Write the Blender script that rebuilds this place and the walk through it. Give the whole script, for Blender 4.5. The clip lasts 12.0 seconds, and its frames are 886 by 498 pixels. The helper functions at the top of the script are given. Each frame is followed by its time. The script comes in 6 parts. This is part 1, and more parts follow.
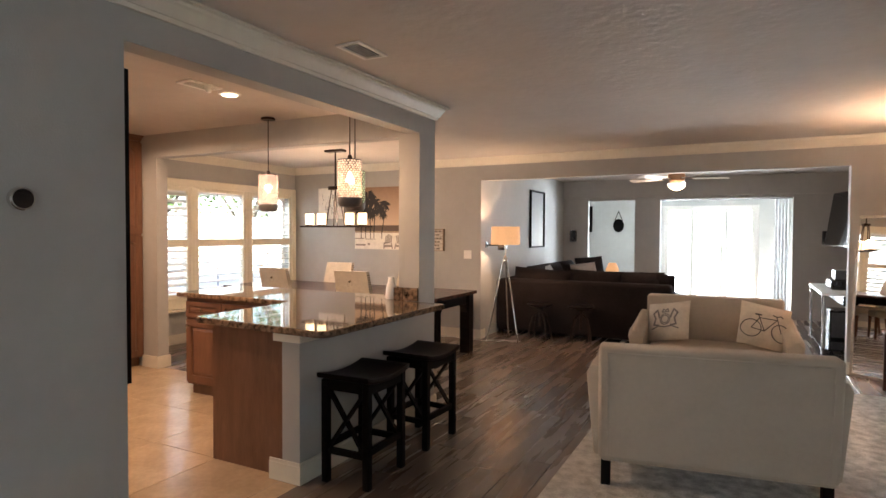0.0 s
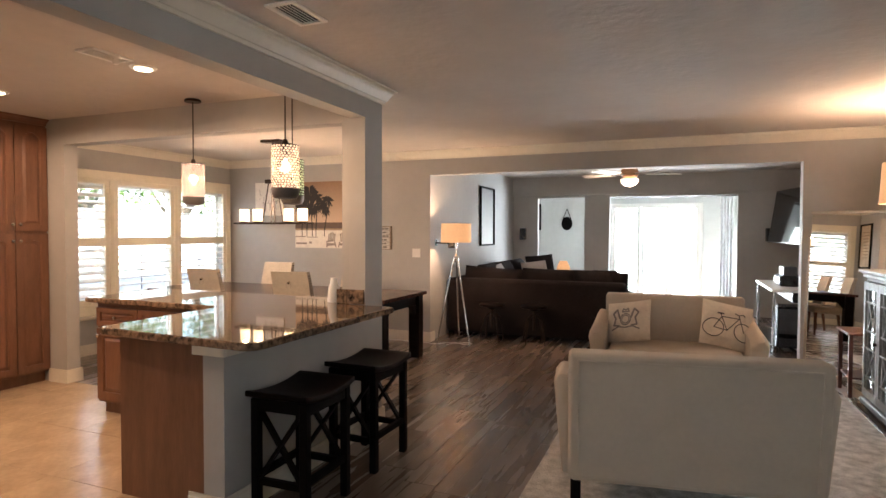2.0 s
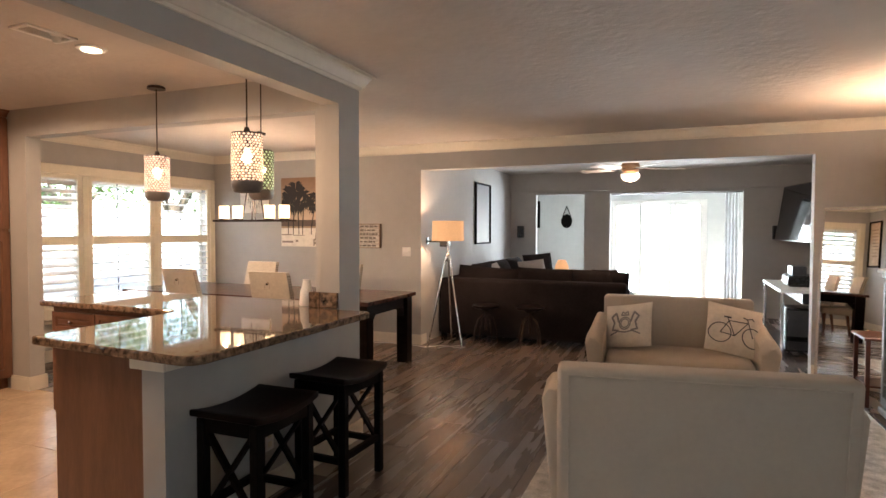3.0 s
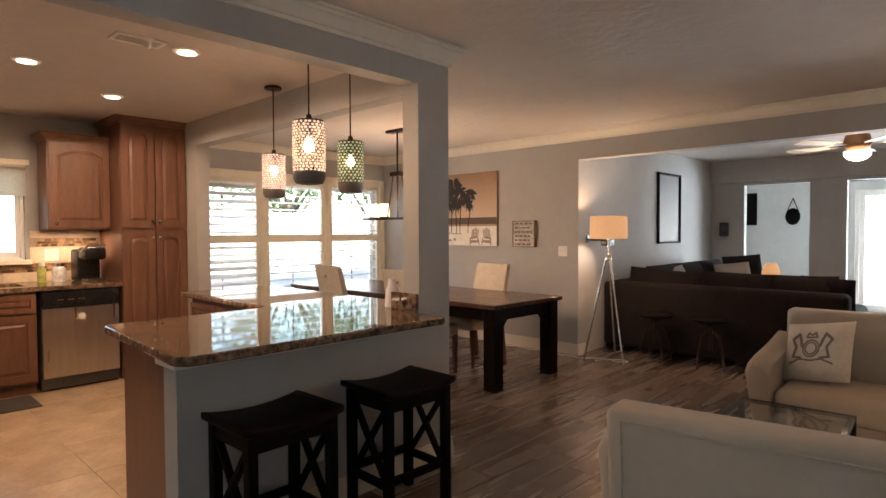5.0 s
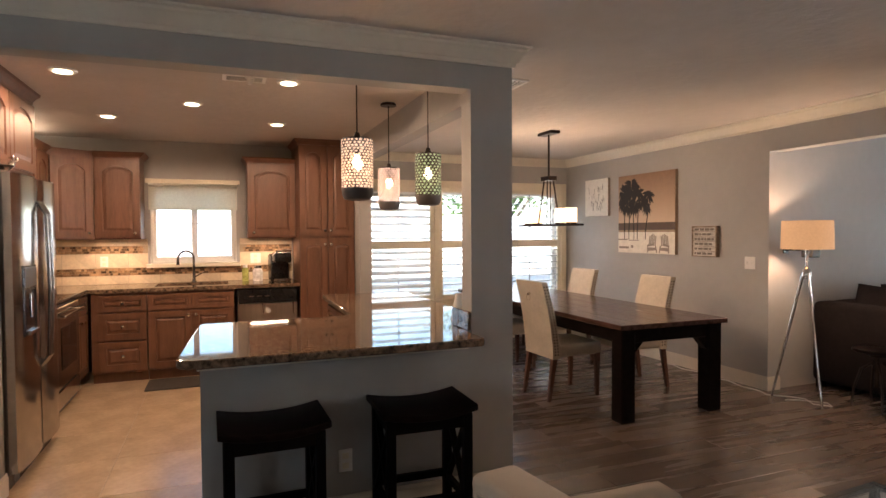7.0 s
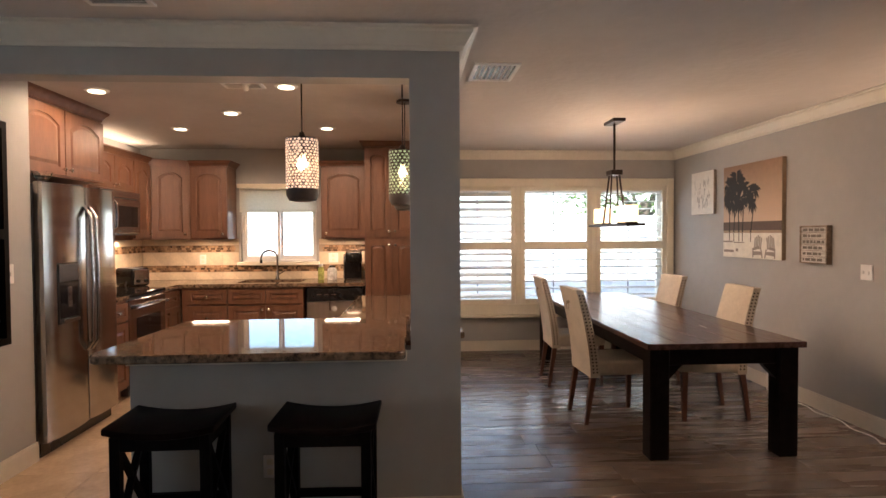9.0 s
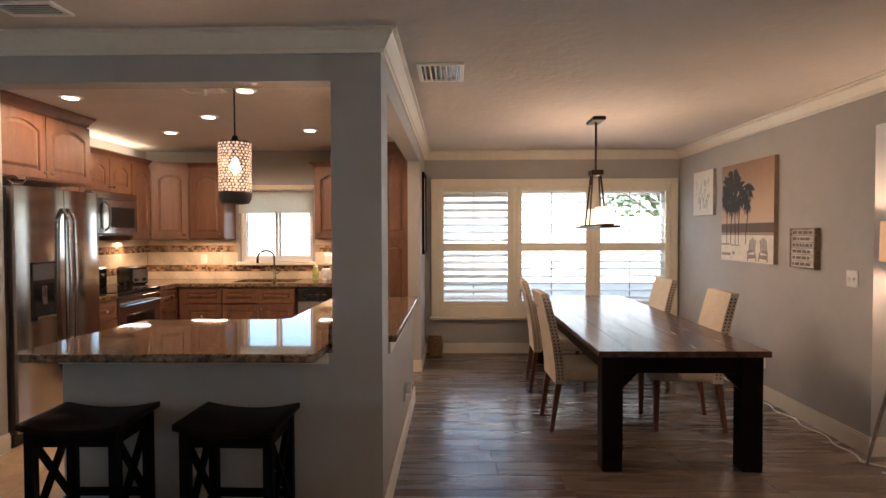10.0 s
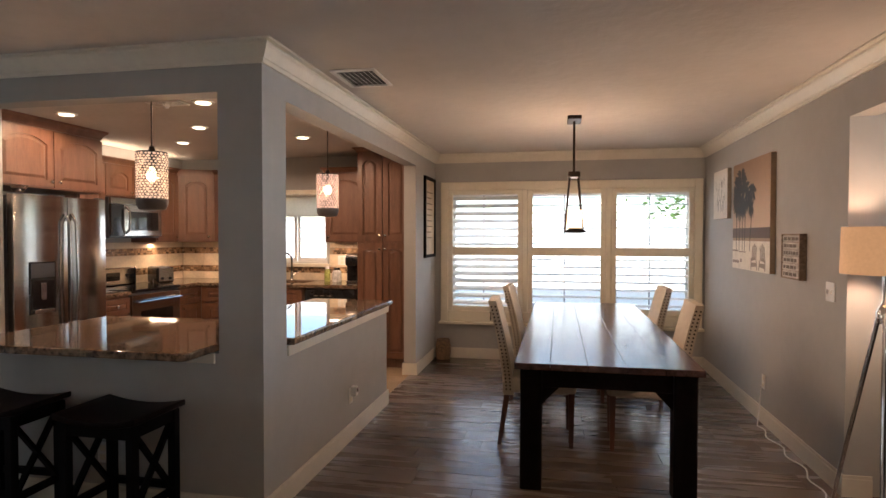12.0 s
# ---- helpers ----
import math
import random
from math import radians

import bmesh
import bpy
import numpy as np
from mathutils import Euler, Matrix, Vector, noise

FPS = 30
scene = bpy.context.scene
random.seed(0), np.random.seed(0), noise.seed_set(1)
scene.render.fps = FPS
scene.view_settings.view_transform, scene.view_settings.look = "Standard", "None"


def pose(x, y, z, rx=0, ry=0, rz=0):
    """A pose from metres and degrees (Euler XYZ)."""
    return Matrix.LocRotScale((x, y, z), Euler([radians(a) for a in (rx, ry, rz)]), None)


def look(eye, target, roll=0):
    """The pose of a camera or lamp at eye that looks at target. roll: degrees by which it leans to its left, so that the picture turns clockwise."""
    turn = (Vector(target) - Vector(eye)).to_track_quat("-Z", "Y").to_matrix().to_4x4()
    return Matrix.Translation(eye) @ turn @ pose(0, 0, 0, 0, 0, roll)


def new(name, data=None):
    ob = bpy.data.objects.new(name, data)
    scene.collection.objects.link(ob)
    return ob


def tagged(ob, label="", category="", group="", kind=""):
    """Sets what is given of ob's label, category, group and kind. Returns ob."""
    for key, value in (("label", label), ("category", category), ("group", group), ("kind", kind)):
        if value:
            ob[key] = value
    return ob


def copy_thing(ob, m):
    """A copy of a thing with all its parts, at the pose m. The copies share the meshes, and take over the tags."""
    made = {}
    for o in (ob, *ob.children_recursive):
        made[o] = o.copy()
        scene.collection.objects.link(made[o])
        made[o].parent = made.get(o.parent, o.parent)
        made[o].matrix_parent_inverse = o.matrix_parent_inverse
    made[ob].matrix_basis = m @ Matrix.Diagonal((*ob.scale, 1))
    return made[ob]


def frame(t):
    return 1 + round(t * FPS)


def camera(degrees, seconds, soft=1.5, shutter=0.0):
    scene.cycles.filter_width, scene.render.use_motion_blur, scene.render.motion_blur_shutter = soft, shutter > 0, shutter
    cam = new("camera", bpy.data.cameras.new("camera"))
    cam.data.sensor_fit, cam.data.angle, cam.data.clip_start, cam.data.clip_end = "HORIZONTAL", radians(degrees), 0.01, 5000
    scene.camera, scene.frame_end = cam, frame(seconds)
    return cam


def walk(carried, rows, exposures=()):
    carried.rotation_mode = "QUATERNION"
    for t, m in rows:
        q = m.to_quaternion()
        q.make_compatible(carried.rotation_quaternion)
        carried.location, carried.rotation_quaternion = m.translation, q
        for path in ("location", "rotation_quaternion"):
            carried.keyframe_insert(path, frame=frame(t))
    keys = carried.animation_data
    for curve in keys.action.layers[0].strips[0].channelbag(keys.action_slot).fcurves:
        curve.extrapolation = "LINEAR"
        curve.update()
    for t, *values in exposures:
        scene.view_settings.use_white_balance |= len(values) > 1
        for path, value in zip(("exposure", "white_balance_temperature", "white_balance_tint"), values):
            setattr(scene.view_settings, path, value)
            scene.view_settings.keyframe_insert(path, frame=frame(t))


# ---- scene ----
cam = camera(74.6, 12.0)
METRES, EYE, TILT, LEAN, TURN = 5.95, 1.45, 0.0, 0.0, 27.4
ROWS = [
    (0.0, 0.0, 0.0, 0.0, 0.01, -1.64, -0.26),
    (0.5, -0.0073, 0.0085, -0.001, -1.2, -1.65, -0.31),
    (1.0, -0.0112, 0.022, -0.0028, -2.61, -1.62, -0.31),
    (1.5, -0.0096, 0.0428, -0.0034, -4.04, -1.66, -0.26),
    (2.0, -0.0037, 0.0697, -0.0046, -5.35, -1.68, -0.16),
    (2.5, 0.0059, 0.0995, -0.0037, -6.26, -1.84, -0.12),
    (4.5, 0.113, 0.1996, -0.0136, 9.25, -1.84, 0.12),
    (5.0, 0.1493, 0.2271, -0.013, 16.38, -1.71, 0.24),
    (5.5, 0.1869, 0.2519, -0.0078, 23.17, -1.72, 0.29),
    (6.0, 0.226, 0.2795, -0.0056, 29.62, -1.59, 0.34),
    (6.5, 0.2667, 0.3097, -0.0021, 35.71, -1.61, 0.41),
    (7.0, 0.3025, 0.3445, -0.0008, 41.66, -1.59, 0.35),
    (7.5, 0.3313, 0.3873, -0.0004, 47.36, -1.62, 0.38),
    (9.5, 0.4239, 0.5795, 0.0004, 61.6, -1.52, 0.24),
    (10.0, 0.4461, 0.6262, 0.0026, 63.7, -1.55, 0.16),
    (10.5, 0.4677, 0.6731, 0.0038, 66.03, -1.48, 0.1),
    (11.0, 0.4872, 0.7192, 0.005, 68.56, -1.45, 0.07),
    (11.5, 0.5011, 0.7623, 0.0049, 71.09, -1.36, -0.01),
    (12.0, 0.5093, 0.805, 0.0057, 73.83, -1.35, -0.08),
]
walk(cam, [(t, pose(0, 0, EYE, TILT, LEAN, TURN) @ pose(METRES * x, METRES * y, METRES * z, 90 + pitch, roll, yaw)) for t, x, y, z, yaw, pitch, roll in ROWS],
     [(0.0, 2.48, 6400, 10), (2.7, 2.47, 6400, 10), (4.3, 2.3, 6400, 10), (5.5, 2.1, 6300, 10), (9.5, 2.02, 6050, 10), (12.0, 1.84, 6080, 10)])

# ---------------------------------------------------------------- light
world = bpy.data.worlds.new("sky")
scene.world = world
world.use_nodes = True
wn = world.node_tree.nodes
sky = wn.new("ShaderNodeTexSky")
sky.sky_type, sky.sun_disc = "NISHITA", False
sky.sun_elevation, sky.sun_rotation = radians(37), radians(118)
wn["Background"].inputs["Strength"].default_value = 0.15
world.node_tree.links.new(sky.outputs["Color"], wn["Background"].inputs["Color"])


def lamp(name, kind, m, energy, color, **more):
    data = bpy.data.lights.new(name, kind)
    data.energy, data.color = energy, color
    for key, value in more.items():
        if key == "radius":
            data.shadow_soft_size = value
        elif key == "size":
            data.shape, data.size, data.size_y = "RECTANGLE", value[0], value[1]
        elif key == "cone":
            data.spot_size, data.spot_blend = radians(value), 0.25
        elif key == "angle":
            data.angle = radians(value)
    ob = new(name, data)
    ob.matrix_world = m
    return ob


WARM, CANDLE, DAY = (1.0, 0.65, 0.41), (1.0, 0.56, 0.30), (0.86, 0.94, 1.0)
lamp("sun", "SUN", look((0, 0, 30), (-10.9, 5.8, 20.7)), 5.0, (1.0, 0.95, 0.86), angle=0.5)
# skylight in the patio door and the front window
lamp("slider_daylight", "AREA", look((-0.68, 13.9, 1.1), (-0.68, 0, 1.0)), 76, DAY, size=(1.9, 1.9))
lamp("front_window_daylight", "AREA", look((0.7, -2.64, 1.45), (0.2, 6, 1.2)), 4.0, DAY, size=(1.6, 1.2))
# area lamp added out of sight above the shutters, to strengthen the window's skylight
lamp("dining_daylight", "AREA", look((-6.95, 5.74, 2.42), (-4.6, 5.74, 0.4)), 26, DAY, size=(2.7, 0.55))
# fill lamp added outside an unseen sun room window, to brighten the den
lamp("sunroom_daylight", "AREA", look((1.86, 12.7, 1.3), (-3, 11.6, 1.2)), 1.6, DAY, size=(1.3, 1.3))
# room lamps
for cx, cy in ((-3.535, 1.76), (-4.255, 2.46), (-5.0, 1.77), (-3.37, 3.09), (-4.93, 3.15)):
    lamp("can_bulb", "SPOT", look((cx, cy, 2.425), (cx, cy, 0)), 8.0, WARM, cone=172, radius=0.05)
for px, py, pz in ((-2.48, 3.35, 1.82), (-3.77, 3.89, 1.84), (-2.82, 3.88, 1.82)):
    lamp("pendant_glow", "POINT", pose(px, py, pz), 1.6, CANDLE, radius=0.03)
for dx in (-0.405, -0.215, 0.215, 0.405):
    lamp("candle_glow", "POINT", pose(-4.49 + dx, 5.77, 1.67), 2.3, WARM, radius=0.03)
lamp("floor_lamp_glow", "POINT", pose(-2.83, 7.27, 1.41), 6, WARM, radius=0.04)
lamp("table_lamp_glow", "POINT", pose(1.44, 5.85, 1.90), 13, WARM, radius=0.07)
lamp("fan_glow", "POINT", pose(-0.80, 8.15, 1.96), 5.0, WARM, radius=0.06)
lamp("side_lamp_glow", "POINT", pose(-1.95, 9.9, 0.80), 0.4, WARM, radius=0.05)
for ux, uy in ((-6.12, 3.15), (-6.12, 1.65), (-5.72, 0.95)):
    lamp("under_cabinet_glow", "AREA", look((ux, uy, 1.37), (ux, uy, 0)), 1.0, WARM, size=(0.08, 0.4))

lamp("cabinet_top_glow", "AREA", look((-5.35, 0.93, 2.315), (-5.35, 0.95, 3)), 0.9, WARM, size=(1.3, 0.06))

# ---------------------------------------------------------------- materials
def mat(name, color, rough=0.6, metal=0.0, scale=8.0, var=0.08, bump=0.0, bump_scale=120.0, rand=0.0, island=0.0, emit=None, coat=0.0, stretch=None, second=None, amount=0.5):
    m = bpy.data.materials.new(name)
    m.use_nodes = True
    nt, nodes = m.node_tree, m.node_tree.nodes
    bsdf = nodes["Principled BSDF"]
    link = nt.links.new
    coord = nodes.new("ShaderNodeTexCoord")
    src = coord.outputs["Object"]
    if stretch:
        mp = nodes.new("ShaderNodeMapping")
        mp.inputs["Scale"].default_value = stretch
        link(src, mp.inputs["Vector"])
        src = mp.outputs["Vector"]
        if rand or island:
            ri = nodes.new("ShaderNodeObjectInfo") if rand else nodes.new("ShaderNodeNewGeometry")
            mul = nodes.new("ShaderNodeMath")
            mul.operation = "MULTIPLY"
            mul.inputs[1].default_value = 40.0
            link(ri.outputs["Random"] if rand else ri.outputs["Random Per Island"], mul.inputs[0])
            link(mul.outputs[0], mp.inputs["Location"])
    n1 = nodes.new("ShaderNodeTexNoise")
    n1.inputs["Scale"].default_value, n1.inputs["Detail"].default_value = scale, 6.0
    link(src, n1.inputs["Vector"])
    n2 = nodes.new("ShaderNodeTexNoise")
    n2.inputs["Scale"].default_value, n2.inputs["Detail"].default_value = scale * 7.3, 3.0
    link(src, n2.inputs["Vector"])
    add = nodes.new("ShaderNodeMath")
    add.operation = "ADD"
    link(n1.outputs["Fac"], add.inputs[0])
    half = nodes.new("ShaderNodeMath")
    half.operation = "MULTIPLY_ADD"
    half.inputs[1].default_value, half.inputs[2].default_value = 0.5, -0.25
    link(n2.outputs["Fac"], half.inputs[0])
    link(half.outputs[0], add.inputs[1])
    ramp = nodes.new("ShaderNodeValToRGB")
    lo = [max(0.0, c * (1 - var * 2)) for c in color]
    hi = [min(1.0, c * (1 + var * 2)) for c in color]
    if second:
        lo = second
    e = ramp.color_ramp.elements
    e[0].position, e[0].color = 0.5 - amount / 2, (*lo, 1)
    e[1].position, e[1].color = 0.5 + amount / 2, (*hi, 1)
    link(add.outputs[0], ramp.inputs["Fac"])
    out = ramp.outputs["Color"]
    if rand or island:
        info = nodes.new("ShaderNodeObjectInfo") if rand else nodes.new("ShaderNodeNewGeometry")
        mr = nodes.new("ShaderNodeMapRange")
        k = rand or island
        mr.inputs["To Min"].default_value, mr.inputs["To Max"].default_value = 1 - k, 1 + k
        link(info.outputs["Random"] if rand else info.outputs["Random Per Island"], mr.inputs["Value"])
        mix = nodes.new("ShaderNodeMix")
        mix.data_type, mix.blend_type = "RGBA", "MULTIPLY"
        mix.inputs["Factor"].default_value = 1.0
        link(out, mix.inputs["A"])
        link(mr.outputs["Result"], mix.inputs["B"])
        out = mix.outputs["Result"]
    link(out, bsdf.inputs["Base Color"])
    rr = nodes.new("ShaderNodeMapRange")
    rr.inputs["To Min"].default_value, rr.inputs["To Max"].default_value = max(0.02, rough - 0.08), min(1.0, rough + 0.08)
    link(n1.outputs["Fac"], rr.inputs["Value"])
    link(rr.outputs["Result"], bsdf.inputs["Roughness"])
    bsdf.inputs["Metallic"].default_value = metal
    bsdf.inputs["Coat Weight"].default_value = coat
    if emit:
        bsdf.inputs["Emission Color"].default_value = (*emit[0], 1)
        bsdf.inputs["Emission Strength"].default_value = emit[1]
    if bump:
        nb = nodes.new("ShaderNodeTexNoise")
        nb.inputs["Scale"].default_value, nb.inputs["Detail"].default_value = bump_scale, 4.0
        link(src, nb.inputs["Vector"])
        b = nodes.new("ShaderNodeBump")
        b.inputs["Strength"].default_value, b.inputs["Distance"].default_value = bump, 0.01
        link(nb.outputs["Fac"], b.inputs["Height"])
        link(b.outputs["Normal"], bsdf.inputs["Normal"])
    return m


def fade_mat(name, low, high, y0, y1):
    """A printed colour or painted reflection that runs from low to high along the object's y."""
    m = mat(name, high, 0.7, scale=18, var=0.05)
    nt = m.node_tree
    coord, sep, span, mix = [nt.nodes.new("ShaderNode" + k) for k in ("TexCoord", "SeparateXYZ", "MapRange", "Mix")]
    nt.links.new(coord.outputs["Object"], sep.inputs["Vector"])
    nt.links.new(sep.outputs["Y"], span.inputs["Value"])
    span.inputs["From Min"].default_value, span.inputs["From Max"].default_value = y0, y1
    mix.data_type = "RGBA"
    nt.links.new(span.outputs["Result"], mix.inputs["Factor"])
    mix.inputs["A"].default_value = (*low, 1)
    bsdf = nt.nodes["Principled BSDF"]
    nt.links.new(bsdf.inputs["Base Color"].links[0].from_socket, mix.inputs["B"])
    nt.links.new(mix.outputs["Result"], bsdf.inputs["Base Color"])
    return m


def glass_mat(name, color=(0.95, 0.98, 0.97), rough=0.0):
    m = bpy.data.materials.new(name)
    m.use_nodes = True
    b = m.node_tree.nodes["Principled BSDF"]
    b.inputs["Base Color"].default_value = (*color, 1)
    b.inputs["Transmission Weight"].default_value, b.inputs["Roughness"].default_value, b.inputs["IOR"].default_value = 1.0, rough, 1.45
    return m


def cloth_mat(name, color, weave=420.0, rough=0.95, var=0.07):
    m = mat(name, color, rough, scale=5.0, var=var, bump=0.35, bump_scale=weave)
    m.node_tree.nodes["Principled BSDF"].inputs["Sheen Weight"].default_value = 0.15
    return m


WALL = mat("wall_paint", (0.40, 0.395, 0.385), 0.75, scale=1.5, var=0.03, bump=0.12, bump_scale=160)
CEILING = mat("ceiling_paint", (0.57, 0.535, 0.505), 0.85, scale=1.2, var=0.03, bump=0.55, bump_scale=16)
TRIM = mat("trim_paint", (0.70, 0.66, 0.57), 0.4, scale=3, var=0.03)
CREAM = mat("shutter_paint", (0.78, 0.73, 0.60), 0.45, scale=3, var=0.03)
WHITE = mat("white_paint", (0.80, 0.79, 0.76), 0.4, scale=3, var=0.02)
PALE_WALL = mat("sunroom_paint", (0.56, 0.575, 0.565), 0.7, scale=1.5, var=0.03, bump=0.1)
PLANK = mat("floor_plank", (0.150, 0.115, 0.093), 0.27, scale=2.0, var=0.10, stretch=(5.0, 0.40, 1.0), rand=0.11, second=(0.076, 0.054, 0.045), amount=0.9)
GROUT = mat("grout", (0.11, 0.092, 0.08), 0.9, scale=20)
PLANK.node_tree.nodes["Principled BSDF"].inputs["Specular IOR Level"].default_value = 0.7
TILE = mat("kitchen_tile", (0.50, 0.37, 0.245), 0.24, scale=4.0, var=0.09, rand=0.05, bump=0.03, bump_scale=25)
TILE_GROUT = mat("tile_grout", (0.40, 0.32, 0.23), 0.9, scale=20)
CABINET = mat("stained_maple", (0.178, 0.086, 0.052), 0.40, scale=3.0, var=0.12, stretch=(5.0, 5.0, 0.7), rand=0.08, second=(0.106, 0.050, 0.030), amount=0.7)
GRANITE = mat("granite", (0.185, 0.125, 0.082), -0.02, scale=34.0, var=0.35, second=(0.015, 0.011, 0.010), amount=0.42)
DARK_WOOD = mat("espresso_wood", (0.008, 0.005, 0.0042), 0.42, scale=3.0, var=0.25, stretch=(2.0, 8.0, 8.0))
TABLE_WOOD = mat("table_wood", (0.075, 0.036, 0.028), 0.24, scale=2.2, var=0.3, stretch=(1.2, 9.0, 9.0), rand=0.14)
BLACK_WOOD = mat("black_wood", (0.004, 0.0033, 0.003), 0.6, scale=4.0, var=0.25)
STOOL_SEAT = mat("stool_seat_wood", (0.008, 0.0042, 0.0035), 0.5, scale=4.0, var=0.3)
LEG_WOOD = mat("chair_leg_wood", (0.10, 0.040, 0.024), 0.4, scale=5.0, var=0.2, stretch=(6, 6, 1))
LINEN = cloth_mat("beige_linen", (0.50, 0.435, 0.355), var=0.03)
CHAIR_CLOTH = cloth_mat("cream_linen", (0.54, 0.475, 0.385))
CHARCOAL = cloth_mat("charcoal_chenille", (0.015, 0.0115, 0.012), 260, var=0.15)
CHARCOAL.node_tree.nodes["Principled BSDF"].inputs["Sheen Weight"].default_value = 0.0
CHARCOAL.node_tree.nodes["Principled BSDF"].inputs["Specular IOR Level"].default_value = 0.15
GREY_CUSHION = cloth_mat("grey_cushion", (0.27, 0.245, 0.23))
CUSHION = cloth_mat("cushion_cotton", (0.70, 0.64, 0.55))
RUG = mat("rug_wool", (0.60, 0.59, 0.57), 0.95, scale=14, var=0.20, bump=0.9, bump_scale=70)
STEEL = mat("brushed_steel", (0.46, 0.445, 0.43), 0.17, 1.0, scale=1.2, var=0.05, stretch=(1.0, 1.0, 14.0), bump=0.02, bump_scale=3)
STEEL_SATIN = mat("satin_steel", (0.62, 0.58, 0.54), 0.30, 1.0, scale=2, var=0.05, stretch=(12.0, 12.0, 0.6))
STEEL_DARK = mat("dark_steel", (0.10, 0.10, 0.105), 0.35, 0.6, scale=5)
CHROME = mat("chrome", (0.75, 0.74, 0.72), 0.10, 1.0, scale=5, var=0.02)
NICKEL = mat("satin_nickel", (0.62, 0.58, 0.52), 0.25, 1.0, scale=5, var=0.03)
BLACK = mat("black_plastic", (0.014, 0.014, 0.015), 0.25, scale=5, var=0.15)
BLACK_GLASS = mat("black_glass", (0.010, 0.010, 0.012), 0.06, scale=5, var=0.1)
BRONZE = mat("bronze_metal", (0.045, 0.032, 0.026), 0.38, 0.8, scale=8, var=0.15)
GLASS = glass_mat("clear_glass")
for dull in (BLACK_WOOD, STOOL_SEAT, DARK_WOOD):
    dull.node_tree.nodes["Principled BSDF"].inputs["Specular IOR Level"].default_value = 0.07
MIRROR = mat("mirror_silver", (0.88, 0.89, 0.88), 0.02, 1.0, scale=1, var=0.01)
for smooth_link in list(MIRROR.node_tree.nodes["Principled BSDF"].inputs["Roughness"].links):
    MIRROR.node_tree.links.remove(smooth_link)
MIRROR.node_tree.nodes["Principled BSDF"].inputs["Roughness"].default_value = 0.015
SHADE = mat("lamp_shade_linen", (0.34, 0.22, 0.14), 0.9, scale=60, var=0.05, emit=((1.0, 0.50, 0.22), 0.135))
CANDLE_GLASS = mat("candle_glass", (0.9, 0.8, 0.6), 0.5, scale=10, var=0.04, emit=((1.0, 0.68, 0.36), 0.75))
BULB = mat("lit_bulb", (1, 0.9, 0.7), 0.5, emit=((1.0, 0.72, 0.38), 4.5))
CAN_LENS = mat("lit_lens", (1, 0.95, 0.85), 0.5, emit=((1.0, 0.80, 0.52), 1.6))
FROST = mat("frosted_bowl", (0.95, 0.9, 0.8), 0.5, emit=((1.0, 0.82, 0.60), 0.45))
PAPER = mat("paper", (0.75, 0.73, 0.68), 0.8, scale=20, var=0.04)
FENCE = mat("white_fence", (0.80, 0.82, 0.84), 0.5, scale=2, var=0.03)
CONCRETE = mat("patio_concrete", (0.50, 0.49, 0.46), 0.9, scale=4, var=0.1, bump=0.2)
LEAF = mat("leaf", (0.12, 0.20, 0.055), 0.55, scale=6, var=0.3, island=0.45)
def see_through(m, share):
    """Lets a share of the light through, as thin cloth or a leaf does."""
    nt = m.node_tree
    b, o = nt.nodes["Principled BSDF"], nt.nodes["Material Output"]
    tr, mx = nt.nodes.new("ShaderNodeBsdfTranslucent"), nt.nodes.new("ShaderNodeMixShader")
    nt.links.new(b.inputs["Base Color"].links[0].from_socket, tr.inputs["Color"])
    mx.inputs["Fac"].default_value = share
    nt.links.new(b.outputs[0], mx.inputs[1])
    nt.links.new(tr.outputs[0], mx.inputs[2])
    nt.links.new(mx.outputs[0], o.inputs["Surface"])
    return m


see_through(LEAF, 0.6)
BARK = mat("bark", (0.13, 0.10, 0.075), 0.9, scale=9, var=0.25, bump=0.6, bump_scale=40)
GRASS = mat("lawn", (0.07, 0.11, 0.03), 0.9, scale=3, var=0.25, bump=0.5, bump_scale=60)


# ---------------------------------------------------------------- building helpers
def box(bm, x0, x1, y0, y1, z0, z1, bevel=0.0, seg=1):
    vs = [bm.verts.new((x, y, z)) for x in (x0, x1) for y in (y0, y1) for z in (z0, z1)]
    faces = [bm.faces.new([vs[i] for i in f]) for f in ((0, 1, 3, 2), (4, 6, 7, 5), (0, 4, 5, 1), (2, 3, 7, 6), (0, 2, 6, 4), (1, 5, 7, 3))]
    if bevel:
        edges = list({e for f in faces for e in f.edges})
        bmesh.ops.bevel(bm, geom=edges, offset=bevel, segments=seg, profile=0.5, affect="EDGES")
    return vs


def boxes(*args, bevel=0.0, seg=1):
    bm = bmesh.new()
    for a in args:
        box(bm, *a, bevel=bevel, seg=seg)
    return bm


def tube(bm, p, q, r, r2=None, n=12, cap=True):
    p, q = Vector(p), Vector(q)
    d = q - p
    m = Matrix.Translation((p + q) / 2) @ d.to_track_quat("Z", "Y").to_matrix().to_4x4()
    bmesh.ops.create_cone(bm, cap_ends=cap, segments=n, radius1=r, radius2=r if r2 is None else r2, depth=d.length, matrix=m)


